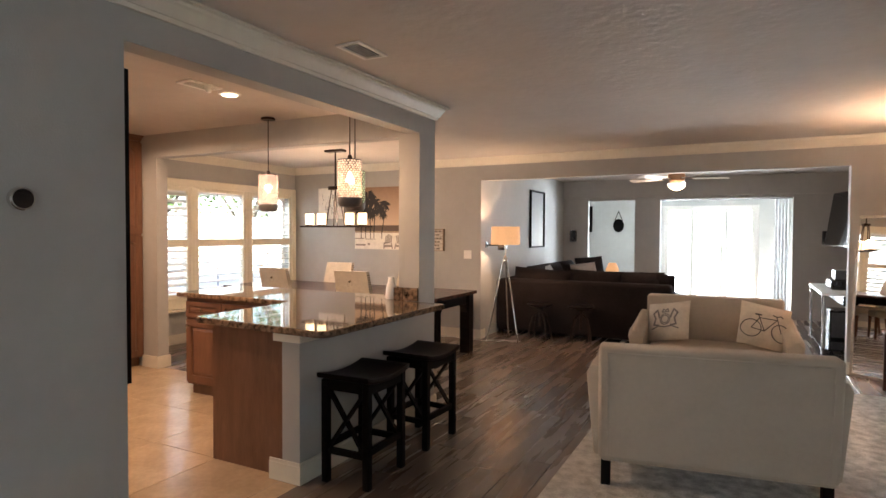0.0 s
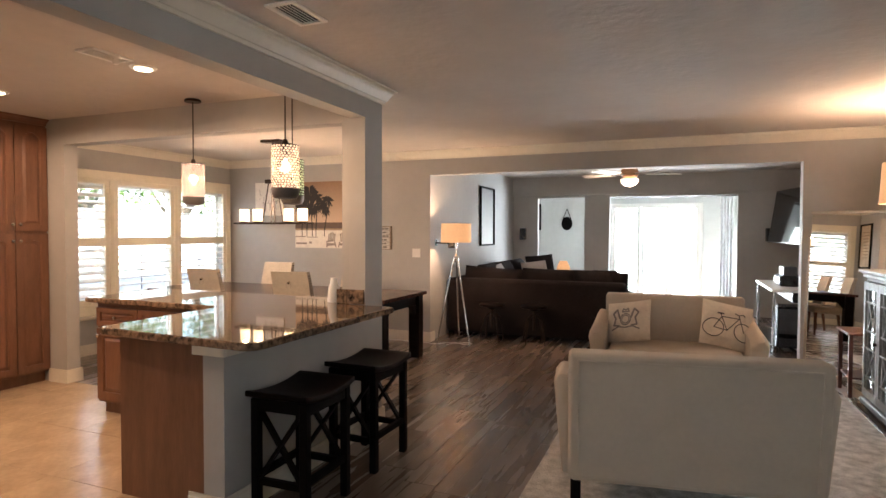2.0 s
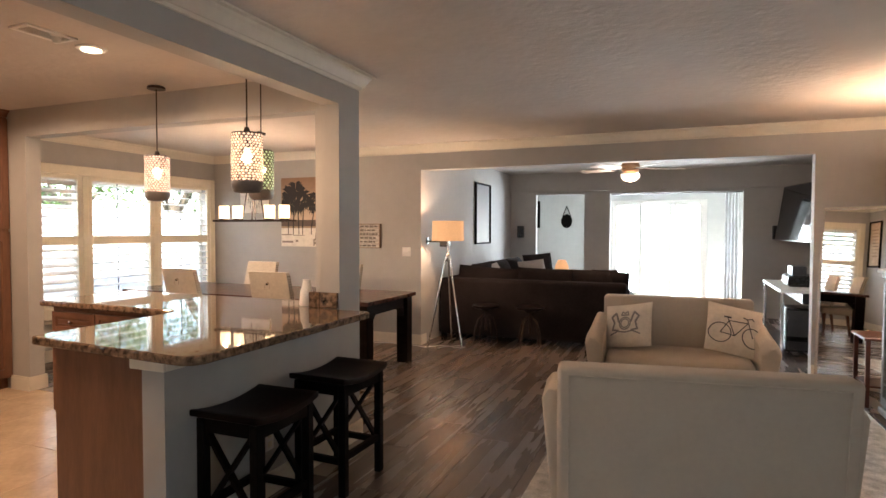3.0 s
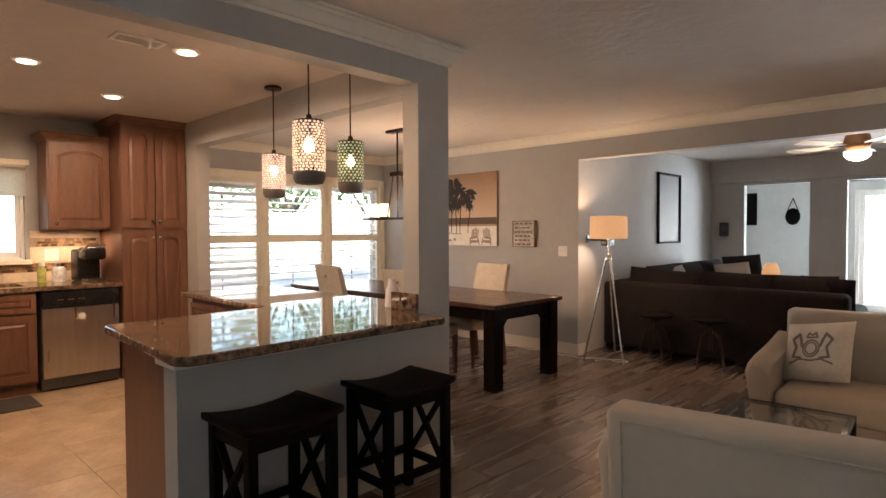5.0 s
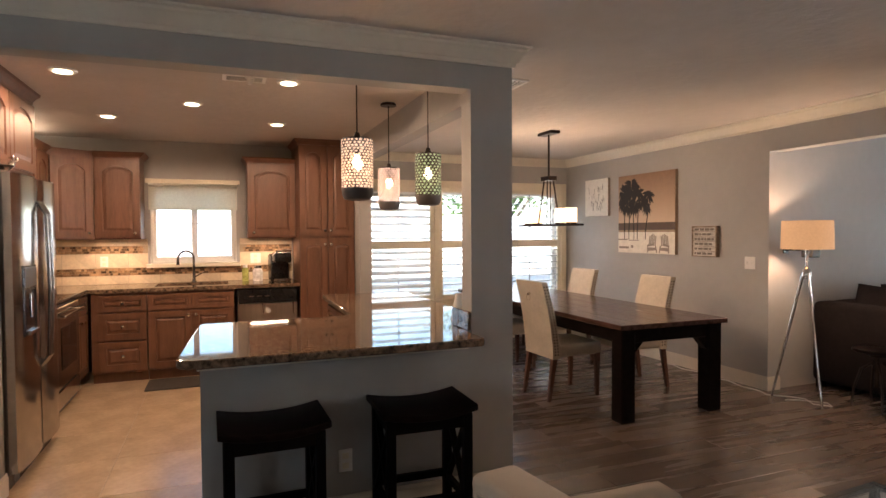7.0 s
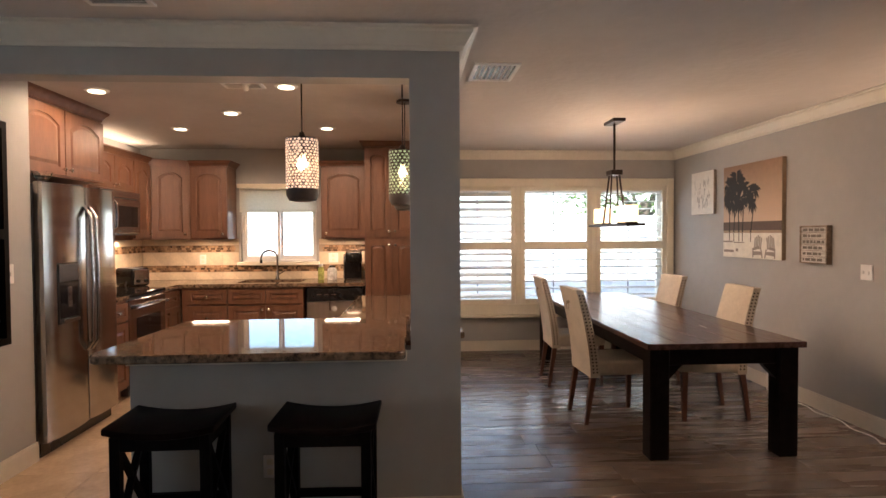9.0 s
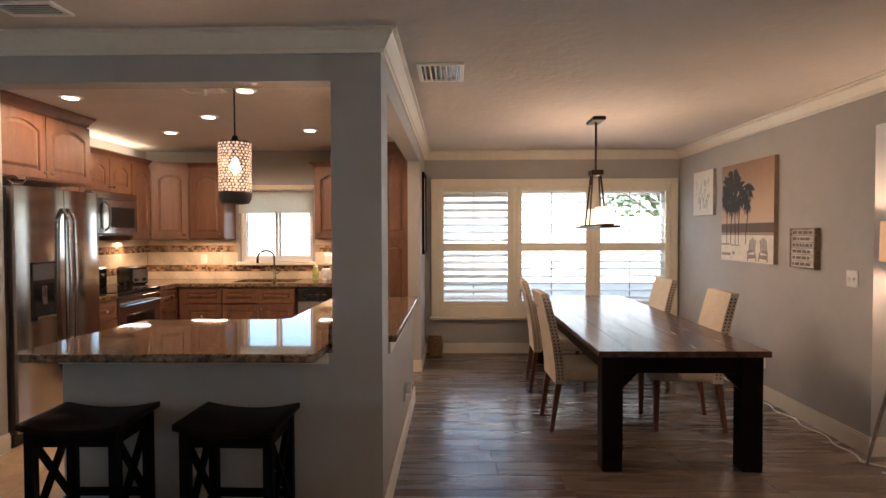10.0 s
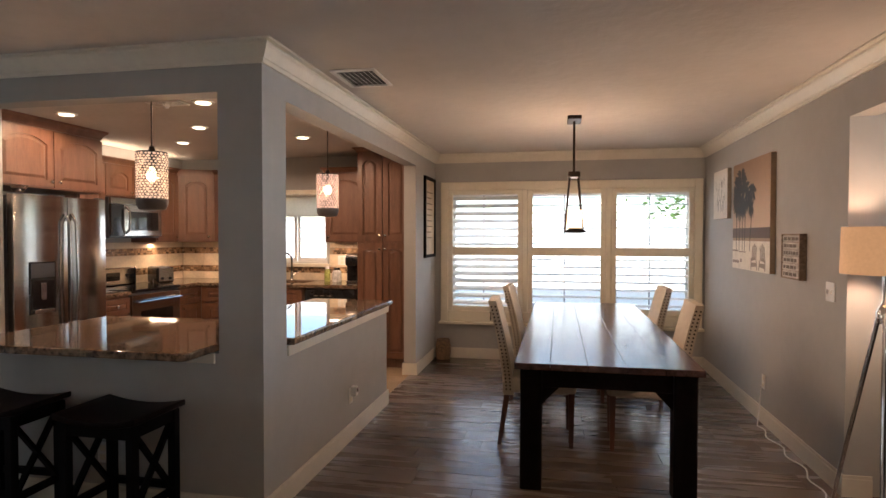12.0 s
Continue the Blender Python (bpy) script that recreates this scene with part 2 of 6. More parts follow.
def turned(bm, profile, n=20, center=(0, 0)):
    """A solid of revolution about the upright axis: (radius, z) from bottom to top."""
    rings = []
    for r, z in profile:
        rings.append([bm.verts.new((center[0] + r * math.cos(2 * math.pi * i / n), center[1] + r * math.sin(2 * math.pi * i / n), z)) for i in range(n)])
    for a, b in zip(rings, rings[1:]):
        for i in range(n):
            bm.faces.new((a[i], a[(i + 1) % n], b[(i + 1) % n], b[i]))
    bm.faces.new(rings[0][::-1])
    bm.faces.new(rings[-1])


def bar(bm, p, q, w, h):
    """A straight rectangular bar from p to q, w wide and h deep."""
    p, q = Vector(p), Vector(q)
    d = q - p
    m = Matrix.Translation((p + q) / 2) @ d.to_track_quat("Z", "Y").to_matrix().to_4x4() @ Matrix.Diagonal((w, h, d.length, 1))
    bmesh.ops.create_cube(bm, size=1.0, matrix=m)


def path_tube(bm, pts, r, n=8):
    for a, b in zip(pts, pts[1:]):
        tube(bm, a, b, r, n=n)
    for a in pts[1:-1]:
        bmesh.ops.create_icosphere(bm, subdivisions=1, radius=r, matrix=Matrix.Translation(a))


def mesh_of(name, bm, material, smooth=False):
    me = bpy.data.meshes.new(name)
    bmesh.ops.recalc_face_normals(bm, faces=bm.faces)
    bm.to_mesh(me)
    bm.free()
    me.materials.append(material)
    if smooth:
        for p in me.polygons:
            p.use_smooth = True
        me.set_sharp_from_angle(angle=radians(40))
    return me


def part(name, bm, material, parent, label="", m=None, smooth=False):
    ob = new(name, mesh_of(name, bm, material, smooth))
    ob.parent = parent
    if m is not None:
        ob.matrix_basis = m
    return tagged(ob, label)


def again(ob, m, parent=None):
    """One more object on the same mesh."""
    o = new(ob.name.split(".")[0], ob.data)
    o.parent = parent or ob.parent
    o.matrix_basis = m
    return o


def thing(name, m, label, category, group=""):
    ob = new(name)
    ob.empty_display_size = 0.1
    ob.matrix_basis = m
    return tagged(ob, label, category, group)


def setting(name, bm, material, label, category, smooth=False):
    ob = new(name, mesh_of(name, bm, material, smooth))
    return tagged(ob, label, category, kind="structure")


def cushion_mesh(bm, w, d, h, n=10, puff=1.0, corner=0.35):
    """A soft cushion, w by d, h thick at the middle, with drawn-out corners."""
    grid = {}
    for s in (1, -1):
        for i in range(n + 1):
            for j in range(n + 1):
                u, v = 2 * i / n - 1, 2 * j / n - 1
                edge = (1 - abs(u) ** 2.6) * (1 - abs(v) ** 2.6)
                if s == -1 and edge == 0:
                    grid[s, i, j] = grid[1, i, j]
                    continue
                k = 1 - 0.07 * corner * ((1 - v * v) * abs(u) + (1 - u * u) * abs(v))
                grid[s, i, j] = bm.verts.new((u * w / 2 * k, v * d / 2 * k, s * h / 2 * edge ** 0.45 * puff))
    for s in (1, -1):
        for i in range(n):
            for j in range(n):
                f = [grid[s, i, j], grid[s, i + 1, j], grid[s, i + 1, j + 1], grid[s, i, j + 1]]
                bm.faces.new(f if s == 1 else f[::-1])


def soft_box(bm, x0, x1, y0, y1, z0, z1, r=0.04):
    box(bm, x0, x1, y0, y1, z0, z1, bevel=r, seg=3)


# ---------------------------------------------------------------- large structure
CEIL = 2.46
KWX = -6.35   # face of the window wall inside the kitchen
KX, SY, PY, WX, RX = -2.24, 4.17, 7.25, -6.45, 1.68   # faces: kitchen partition, dining partition, picture wall, window wall, right wall
setting("ceiling", boxes((-6.7, 1.9, -2.7, 14.0, CEIL, CEIL + 0.12)), CEILING, "off-white lightly textured painted plaster ceiling", "ceiling")
setting("ground", boxes((-60, 60, -60, 80, -0.5, -0.16)), GRASS, "green lawn round the house", "ground")
setting("patio", boxes((-9.3, -6.7, -3, 14, -0.16, -0.06), (-6.5, 4, 13.95, 19, -0.16, -0.06)), CONCRETE, "pale concrete patio slab outside", "patio")
floor = setting("floor", boxes((-6.46, 1.9, -2.7, 14.0, -0.15, -0.006)), GROUT, "wood-look plank floor on dark grout", "floor")
kitchen_floor = setting("kitchen_floor", boxes((-6.46, -2.37, 0.8, 4.1, -0.006, -0.002)), TILE_GROUT, "beige stone tile kitchen floor", "floor")

# kitchen partition with its opening, and the post at the corner
setting("wall_kitchen_front", boxes((-2.37, KX, -2.7, 1.51, 0, CEIL), (-3.2, -2.37, 1.38, 1.51, 0, CEIL)), WALL, "grey painted plaster wall beside the kitchen opening", "wall")
setting("header_kitchen", boxes((-2.37, KX, 1.51, 3.92, 2.22, CEIL)), WALL, "grey painted header over the kitchen opening", "wall")
setting("post_kitchen", boxes((-2.37, KX, 3.92, SY, 0, CEIL), (-2.5, -2.37, SY - 0.13, SY, 0, CEIL)), WALL, "grey painted post at the corner of the kitchen", "wall")
setting("header_dining", boxes((-5.48, -2.5, SY - 0.13, SY, 2.22, CEIL)), WALL, "grey painted header between kitchen and dining room", "wall")
setting("wall_pilaster", boxes((WX, -5.48, SY - 0.13, SY, 0, CEIL)), WALL, "short grey wall between kitchen and dining room", "wall")
setting("half_wall", boxes((-2.37, KX, 2.55, 3.92, 0, 0.867), (-4.41, -2.5, SY - 0.13, SY, 0, 0.867)), WALL, "grey painted half wall under the counter", "wall")
# outer wall with the dining window and the kitchen window
setting("wall_west", boxes((WX - 0.2, KWX, 0.6, 1.94, 0, CEIL), (WX - 0.2, KWX, 1.94, 2.82, 0, 1.12), (WX - 0.2, KWX, 1.94, 2.82, 2.0, CEIL),
                           (WX - 0.2, KWX, 2.82, 4.04, 0, CEIL), (WX - 0.2, WX, 4.04, 4.36, 0, CEIL), (WX - 0.2, WX, 4.36, 7.12, 0, 0.56), (WX - 0.2, WX, 4.36, 7.12, 2.0, CEIL),
                           (WX - 0.2, WX, 7.12, PY + 0.14, 0, CEIL)), WALL, "grey painted outer wall with kitchen and dining windows", "wall")
setting("wall_kitchen_south", boxes((WX, -2.37, 0.68, 0.8, 0, CEIL)), WALL, "grey painted kitchen wall behind the range", "wall")
# picture wall with the wide opening
OX0, OX1 = -3.18, 0.96
setting("wall_picture", boxes((WX, OX0, PY, PY + 0.14, 0, CEIL)), WALL, "grey painted dining wall hung with pictures", "wall")
setting("wall_mirror", boxes((OX1, RX, PY, PY + 0.14, 0, CEIL)), WALL, "short grey painted wall beside the den opening", "wall")
setting("header_den", boxes((OX0, OX1, PY, PY + 0.14, 2.155, CEIL)), WALL, "grey painted header over the wide den opening", "wall")
setting("wall_east", boxes((RX, RX + 0.14, -2.7, 11.5, 0, CEIL)), WALL, "grey painted side wall", "wall")
# front wall, with a window behind the walker
setting("wall_south", boxes((-2.37, -0.1, -2.6, -2.45, 0, CEIL), (1.5, RX, -2.6, -2.45, 0, CEIL), (-0.1, 1.5, -2.6, -2.45, 0, 0.8), (-0.1, 1.5, -2.6, -2.45, 2.05, CEIL)), WALL, "grey painted front wall with a window", "wall")
# den: side wall, far wall with doorway and wide opening, sun room behind
BY = 11.4
setting("wall_den_west", boxes((OX0 - 0.14, OX0 - 0.02, PY + 0.14, BY, 0, CEIL)), WALL, "pale grey den wall with a framed mirror", "wall")
setting("wall_den_north", boxes((OX0 - 0.14, -2.72, BY, BY + 0.12, 0, CEIL), (-2.72, -1.84, BY, BY + 0.12, 2.07, CEIL), (-1.84, -1.39, BY, BY + 0.12, 0, CEIL),
                                (-1.39, 0.72, BY, BY + 0.12, 2.07, CEIL), (0.72, RX, BY, BY + 0.12, 0, CEIL)), WALL, "grey den wall with a doorway and a wide opening", "wall")
setting("wall_sunroom", boxes((-3.4, -1.62, 13.6, 13.75, 0, CEIL), (0.26, RX, 13.6, 13.75, 0, CEIL), (-1.62, 0.26, 13.6, 13.75, 2.05, CEIL), (RX, RX + 0.14, 11.5, 12.0, 0, CEIL), (RX, RX + 0.14, 13.4, 13.75, 0, CEIL), (RX, RX + 0.14, 12.0, 13.4, 0, 0.6), (RX, RX + 0.14, 12.0, 13.4, 2.0, CEIL),
                              (-3.54, -3.4, 11.4, 12.0, 0, CEIL), (-3.54, -3.4, 13.0, 13.75, 0, CEIL), (-3.54, -3.4, 12.0, 13.0, 0, 0.6), (-3.54, -3.4, 12.0, 13.0, 2.0, CEIL)), PALE_WALL, "pale painted sun room walls", "wall")
setting("wall_den_beam", boxes((OX0 - 0.02, RX, BY - 0.06, BY - 0.003, 2.12, CEIL)), WALL, "grey beam along the far wall of the den", "beam")


def crown(bm, p, q, inward, drop=0.105, out=0.085):
    """A stepped crown moulding between two wall points, inward the way into the room; mitred ends given by points."""
    prof = ((0, 0), (0, -drop), (out * 0.16, -drop), (out * 0.22, -drop * 0.82), (out * 0.30, -drop * 0.80), (out * 0.62, -drop * 0.36), (out * 0.72, -drop * 0.26), (out * 0.74, -drop * 0.14), (out, -drop * 0.10), (out, 0))
    rows = []
    for pt, shift in ((p, inward[1]), (q, inward[2])):
        rows.append([bm.verts.new((pt[0] + inward[0][0] * o + shift[0] * o, pt[1] + inward[0][1] * o + shift[1] * o, CEIL - 0.001 + d)) for o, d in prof])
    for i in range(len(prof) - 1):
        bm.faces.new((rows[0][i], rows[0][i + 1], rows[1][i + 1], rows[1][i]))
    bm.faces.new(rows[0]), bm.faces.new(rows[1][::-1])


bm = bmesh.new()
crown(bm, (KX, -2.45), (KX, SY), ((1, 0), (0, 1), (0, 1)))
crown(bm, (KX, SY), (WX, SY), ((0, 1), (1, 0), (1, 0)))
crown(bm, (WX, SY), (WX, PY), ((1, 0), (0, 1), (0, -1)))
crown(bm, (WX, PY), (RX, PY), ((0, -1), (1, 0), (-1, 0)))
crown(bm, (RX, PY), (RX, -2.45), ((-1, 0), (0, -1), (0, 1)))
setting("crown_moulding", bm, TRIM, "cream stepped crown moulding", "trim", smooth=False)


def skirting(bm, x0, x1, y0, y1, h=0.125):
    box(bm, x0, x1, y0, y1, 0, h - 0.02)
    t = 0.004
    box(bm, x0 + (t if x1 - x0 < 0.05 else 0), x1 - (t if x1 - x0 < 0.05 else 0), y0 + (t if y1 - y0 < 0.05 else 0), y1 - (t if y1 - y0 < 0.05 else 0), h - 0.02, h)


bm = bmesh.new()
B = 0.016
for a in ((KX, KX + B, -2.45, 1.51), (-3.2, KX + B, 1.51, 1.51 + B), (KX, KX + B, 2.55 - B, SY), (-2.46, KX, 2.55 - B, 2.55), (-4.41, KX + B, SY, SY + B), (-4.41 - B, -4.41, 4.04, SY + B),
          (-5.48, -5.48 + B, 4.04 - B, SY + B), (WX, -5.48, SY, SY + B), (WX, WX + B, SY + B, PY), (WX + B, OX0, PY - B, PY), (OX0, OX0 + B, PY - B, PY + 0.14), (OX1, RX, PY - B, PY), (RX - B, RX, -2.45, PY - B),
          (-5.715, -5.48, 4.04 - B, 4.04)):
    skirting(bm, *a)
setting("baseboard", bm, TRIM, "cream painted baseboards along the walls", "trim")


# ---------------------------------------------------------------- dining window with plantation shutters
def shutter_window(y0, y1, z0, z1):
    w = tagged(new("window_dining"), "wide window with cream louvred plantation shutters", "window", kind="structure")
    x = WX
    part("window_frame", boxes((x, x + 0.045, y0, y0 + 0.09, z0, z1), (x, x + 0.045, y1 - 0.09, y1, z0, z1), (x, x + 0.045, y0 + 0.09, y1 - 0.09, z1 - 0.10, z1), (x, x + 0.045, y0 + 0.09, y1 - 0.09, z0, z0 + 0.13),
                               (x - 0.02, x + 0.045, 5.232, 5.292, z0 + 0.13, z1 - 0.10), (x - 0.02, x + 0.045, 6.180, 6.240, z0 + 0.13, z1 - 0.10), bevel=0.006), CREAM, w)
    part("window_sill", boxes((x, x + 0.085, y0 - 0.02, y1 + 0.02, z0 - 0.035, z0 - 0.002), bevel=0.008), CREAM, w)
    spans = ((4.341, 5.230), (5.294, 6.178), (6.242, 7.129))
    mid = (1.245, 1.345)
    slat_bm = bmesh.new()
    turned(slat_bm, [(0.001, -0.5), (0.043, -0.498), (0.043, 0.498), (0.001, 0.5)], n=12)
    for v in slat_bm.verts:
        v.co = Vector((v.co.x, v.co.z, v.co.y * 0.13))
    slat_me = mesh_of("slat", slat_bm, WHITE, True)
    for k, (a, b) in enumerate(spans):
        panel = part("shutter_panel", boxes((x + 0.002, x + 0.038, a, a + 0.055, z0 + 0.13, z1 - 0.1), (x + 0.002, x + 0.038, b - 0.055, b, z0 + 0.13, z1 - 0.1),
                                            (x + 0.002, x + 0.038, a + 0.055, b - 0.055, mid[0], mid[1]), (x + 0.002, x + 0.038, a + 0.055, b - 0.055, z0 + 0.13, z0 + 0.19), (x + 0.002, x + 0.038, a + 0.055, b - 0.055, z1 - 0.15, z1 - 0.1), bevel=0.004), CREAM, w)
        tilt = (36, 11, 10)[k]
        for lo, hi in ((z0 + 0.19, mid[0]), (mid[1], z1 - 0.15)):
            n = 7
            for i in range(n):
                s = new("slat", slat_me)
                s.parent = panel
                s.matrix_basis = pose(x + 0.012, (a + b) / 2, lo + (i + 0.5) * (hi - lo) / n, 0, tilt, 0) @ Matrix.Diagonal((1, b - a - 0.112, 1, 1))
            bmr = bmesh.new()
            tube(bmr, (x - 0.03, (a + b) / 2 - 0.02, lo + 0.01), (x - 0.03, (a + b) / 2 - 0.02, hi - 0.01), 0.007, n=8)
            part("tilt_rod", bmr, STEEL_DARK, panel)
    part("outer_sash", boxes(*[(x - 0.15, x - 0.11, a, a + 0.05, 0.56, 2.0) for a in (4.36, 5.24, 6.20, 7.07)], (x - 0.15, x - 0.11, 4.41, 7.07, 0.56, 0.61), (x - 0.15, x - 0.11, 4.41, 7.07, 1.95, 2.0), (x - 0.148, x - 0.112, 4.41, 7.07, 1.26, 1.31)), WHITE, w)
    for a, b in ((4.41, 5.24), (5.29, 6.20), (6.25, 7.07)):
        p = part("pane", boxes((x - 0.133, x - 0.127, a, b, 0.61, 1.95)), GLASS, w)
        p.visible_shadow = False


shutter_window(4.25, 7.22, 0.45, 2.12)


def sliding_sash(name, label, x0, x1, z0, z1, m, panels, deep=0.05, f=0.035, sw=0.05):
    """A framed window or sliding door in its own plane, x along the wall."""
    w = tagged(new(name), label, "window", kind="structure")
    w.matrix_basis = m
    part("window_frame", boxes((x0, x0 + f, -deep, deep, z0, z1), (x1 - f, x1, -deep, deep, z0, z1), (x0 + f, x1 - f, -deep, deep, z1 - f, z1), (x0 + f, x1 - f, -deep, deep, z0, z0 + f), bevel=0.004), WHITE, w)
    step = (x1 - x0 - 2 * f) / panels
    for i in range(panels):
        a, b = x0 + f + i * step, x0 + f + (i + 1) * step
        y = 0.018 if i % 2 else -0.018
        part("sash", boxes((a, a + sw, y - 0.014, y + 0.014, z0 + f, z1 - f), (b - sw, b, y - 0.014, y + 0.014, z0 + f, z1 - f), (a + sw, b - sw, y - 0.014, y + 0.014, z0 + f, z0 + f + 0.05), (a + sw, b - sw, y - 0.014, y + 0.014, z1 - f - 0.05, z1 - f)), WHITE, w)
        p = part("pane", boxes((a + sw, b - sw, y - 0.003, y + 0.003, z0 + f + 0.05, z1 - f - 0.05)), GLASS, w)
        p.visible_shadow = False
    return w


kw = sliding_sash("window_kitchen", "white sliding kitchen window over the sink", 1.94, 2.82, 1.12, 2.0, Matrix(((0, -1, 0, KWX - 0.09), (1, 0, 0, 0), (0, 0, 1, 0), (0, 0, 0, 1))), 2, f=0.028, sw=0.03)
part("window_casing", boxes((1.90, 2.86, -0.115, -0.092, 2.0, 2.05), bevel=0.004), CREAM, kw)
part("window_sill", boxes((1.90, 2.86, -0.15, -0.02, 1.085, 1.128), bevel=0.006), CREAM, kw)
bm = bmesh.new()
box(bm, 1.93, 2.83, -0.105, -0.10, 1.73, 2.0)
box(bm, 1.93, 2.83, -0.11, -0.095, 1.715, 1.735)
tube(bm, (1.93, -0.1, 1.985), (2.83, -0.1, 1.985), 0.022)
shade = part("roller_shade", bm, see_through(mat("shade_fabric", (0.78, 0.76, 0.68), 0.9, scale=80, var=0.04), 0.75), kw, "cream roller shade half drawn")
sliding_sash("window_sunroom", "white framed sliding glass door to the patio", -1.62, 0.26, 0.0, 2.05, pose(0, 13.68, 0), 3, f=0.06, sw=0.075)
sliding_sash("window_front", "white framed front window", -0.1, 1.5, 0.8, 2.05, pose(0, -2.53, 0), 2)
# unseen window, added so that the fill lamp reaches sun room and den
sliding_sash("window_sunroom_east", "unseen white framed window added to let fill light into the sun room", 12.0, 13.4, 0.6, 2.0, Matrix(((0, -1, 0, RX + 0.07), (1, 0, 0, 0), (0, 0, 1, 0), (0, 0, 0, 1))), 2)
ws = sliding_sash("window_sunroom_side", "white framed side window with louvred blind", 12.0, 13.0, 0.6, 2.0, Matrix(((0, -1, 0, -3.47), (1, 0, 0, 0), (0, 0, 1, 0), (0, 0, 0, 1))), 1)
bm = bmesh.new()
box(bm, -0.45, 0.45, -0.03, 0.03, -0.002, 0.002)
slat_me = mesh_of("slat", bm, WHITE)
for i in range(20):
    s = new("slat", slat_me)
    s.parent, s.matrix_basis = ws, pose(12.5, -0.10, 0.68 + i * 0.064, 25, 0, 0)


# ---------------------------------------------------------------- kitchen cabinets
def knob(parent, x, y, z, m=None):
    bm = bmesh.new()
    turned(bm, [(0.005, 0), (0.005, 0.014), (0.014, 0.018), (0.015, 0.026), (0.006, 0.031)], n=12)
    bmesh.ops.rotate(bm, verts=bm.verts, cent=(0, 0, 0), matrix=Matrix.Rotation(radians(-90), 3, "X"))
    return part("knob", bm, NICKEL, parent, "satin nickel knob", pose(x, y, z), True)


def front(parent, name, x0, x1, z0, z1, arch=0.0, knob_at=None, y=0.0):
    """A raised-panel door or drawer front on the plane y, facing +y."""
    bm = bmesh.new()
    g, t, r = 0.005, 0.022, min(0.06, (z1 - z0) * 0.24)
    x0, x1, z0, z1 = x0 + g, x1 - g, z0 + g, z1 - g
    box(bm, x0, x1, y + 0.001, y + t - 0.012, z0, z1)
    # stiles and rails stand proud of the field
    n = 10
    def outline(k, drop):
        a, b, c, d = x0 + r + k, x1 - r - k, z0 + r + k, z1 - r - k
        pts = [(a, c), (b, c)]
        if arch:
            pts += [(b - (b - a) * i / n, d - drop * (1 - math.sin(math.pi * i / n)) ** 1.3) for i in range(n + 1)]
        else:
            pts += [(b, d), (a, d)]
        return pts
    inner = outline(0, arch)
    outer = [(x0, z0), (x1, z0)] + ([(x1 - (x1 - x0) * i / n, z1) for i in range(n + 1)] if arch else [(x1, z1), (x0, z1)])
    def loop(pts, yy):
        return [bm.verts.new((px, yy, pz)) for px, pz in pts]
    o0, o1, i1, i0 = loop(outer, y + t - 0.012), loop(outer, y + t), loop(inner, y + t), loop([(q[0] + (0.006 if q[0] < (x0 + x1) / 2 else -0.006), q[1]) for q in inner], y + t - 0.0125)
    k = len(o0)
    for a, b in ((o0, o1), (o1, i1), (i1, i0)):
        for i in range(k):
            bm.faces.new((a[i], a[(i + 1) % k], b[(i + 1) % k], b[i]))
    p0, p1, p2 = loop(outline(0.014, arch * 0.9), y + t - 0.0118), loop(outline(0.016, arch * 0.9), y + t - 0.010), loop(outline(min(0.035, r * 0.6), arch * 0.8), y + t - 0.001)
    for a, b in ((p0, p1), (p1, p2)):
        for i in range(k):
            bm.faces.new((a[i], a[(i + 1) % k], b[(i + 1) % k], b[i]))
    bm.faces.new(p2)
    d = part(name, bm, CABINET, parent)
    if knob_at:
        knob(d, knob_at[0], y + t, knob_at[1])
    return d


def cabinet(name, m, w, d, z0, z1, fronts, label, toe=0.0, cornice=0.0, ends=(1, 1)):
    c = thing(name, m, label, "cabinet", "kitchen cabinets")
    bm = boxes((0, w, -d, 0, z0 + toe, z1), bevel=0.002)
    if toe:
        box(bm, 0, w, -d, -0.06, 0.0, toe)
    part("body", bm, CABINET, c)
    if cornice:
        bm = bmesh.new()
        prof = ((0.0, 0.0), (0.008, 0.0), (0.012, cornice * 0.25), (0.03, cornice * 0.6), (0.045, cornice * 0.75), (0.05, cornice), (0.0, cornice))
        rows = []
        for px, ex in ((0, -ends[0]), (w, ends[1])):
            rows.append([bm.verts.new((px + ex * o, o, z1 + z)) for o, z in prof])
        back = [[bm.verts.new((px + ex * o, -d, z1 + z)) for o, z in prof] for px, ex in ((0, -ends[0]), (w, ends[1]))]
        loops = [back[0], rows[0], rows[1], back[1]]
        for a, b in zip(loops, loops[1:]):
            for i in range(len(prof) - 1):
                bm.faces.new((a[i], a[i + 1], b[i + 1], b[i]))
            bm.faces.new((a[-1], a[0], b[0], b[-1]))
        part("cornice", bm, CABINET, c)
    for f in fronts:
        front(c, *f[:5], arch=f[5] if len(f) > 5 else 0.0, knob_at=f[6] if len(f) > 6 else None)
    return c


KB = KWX + 0.62   # front of the base run under the window
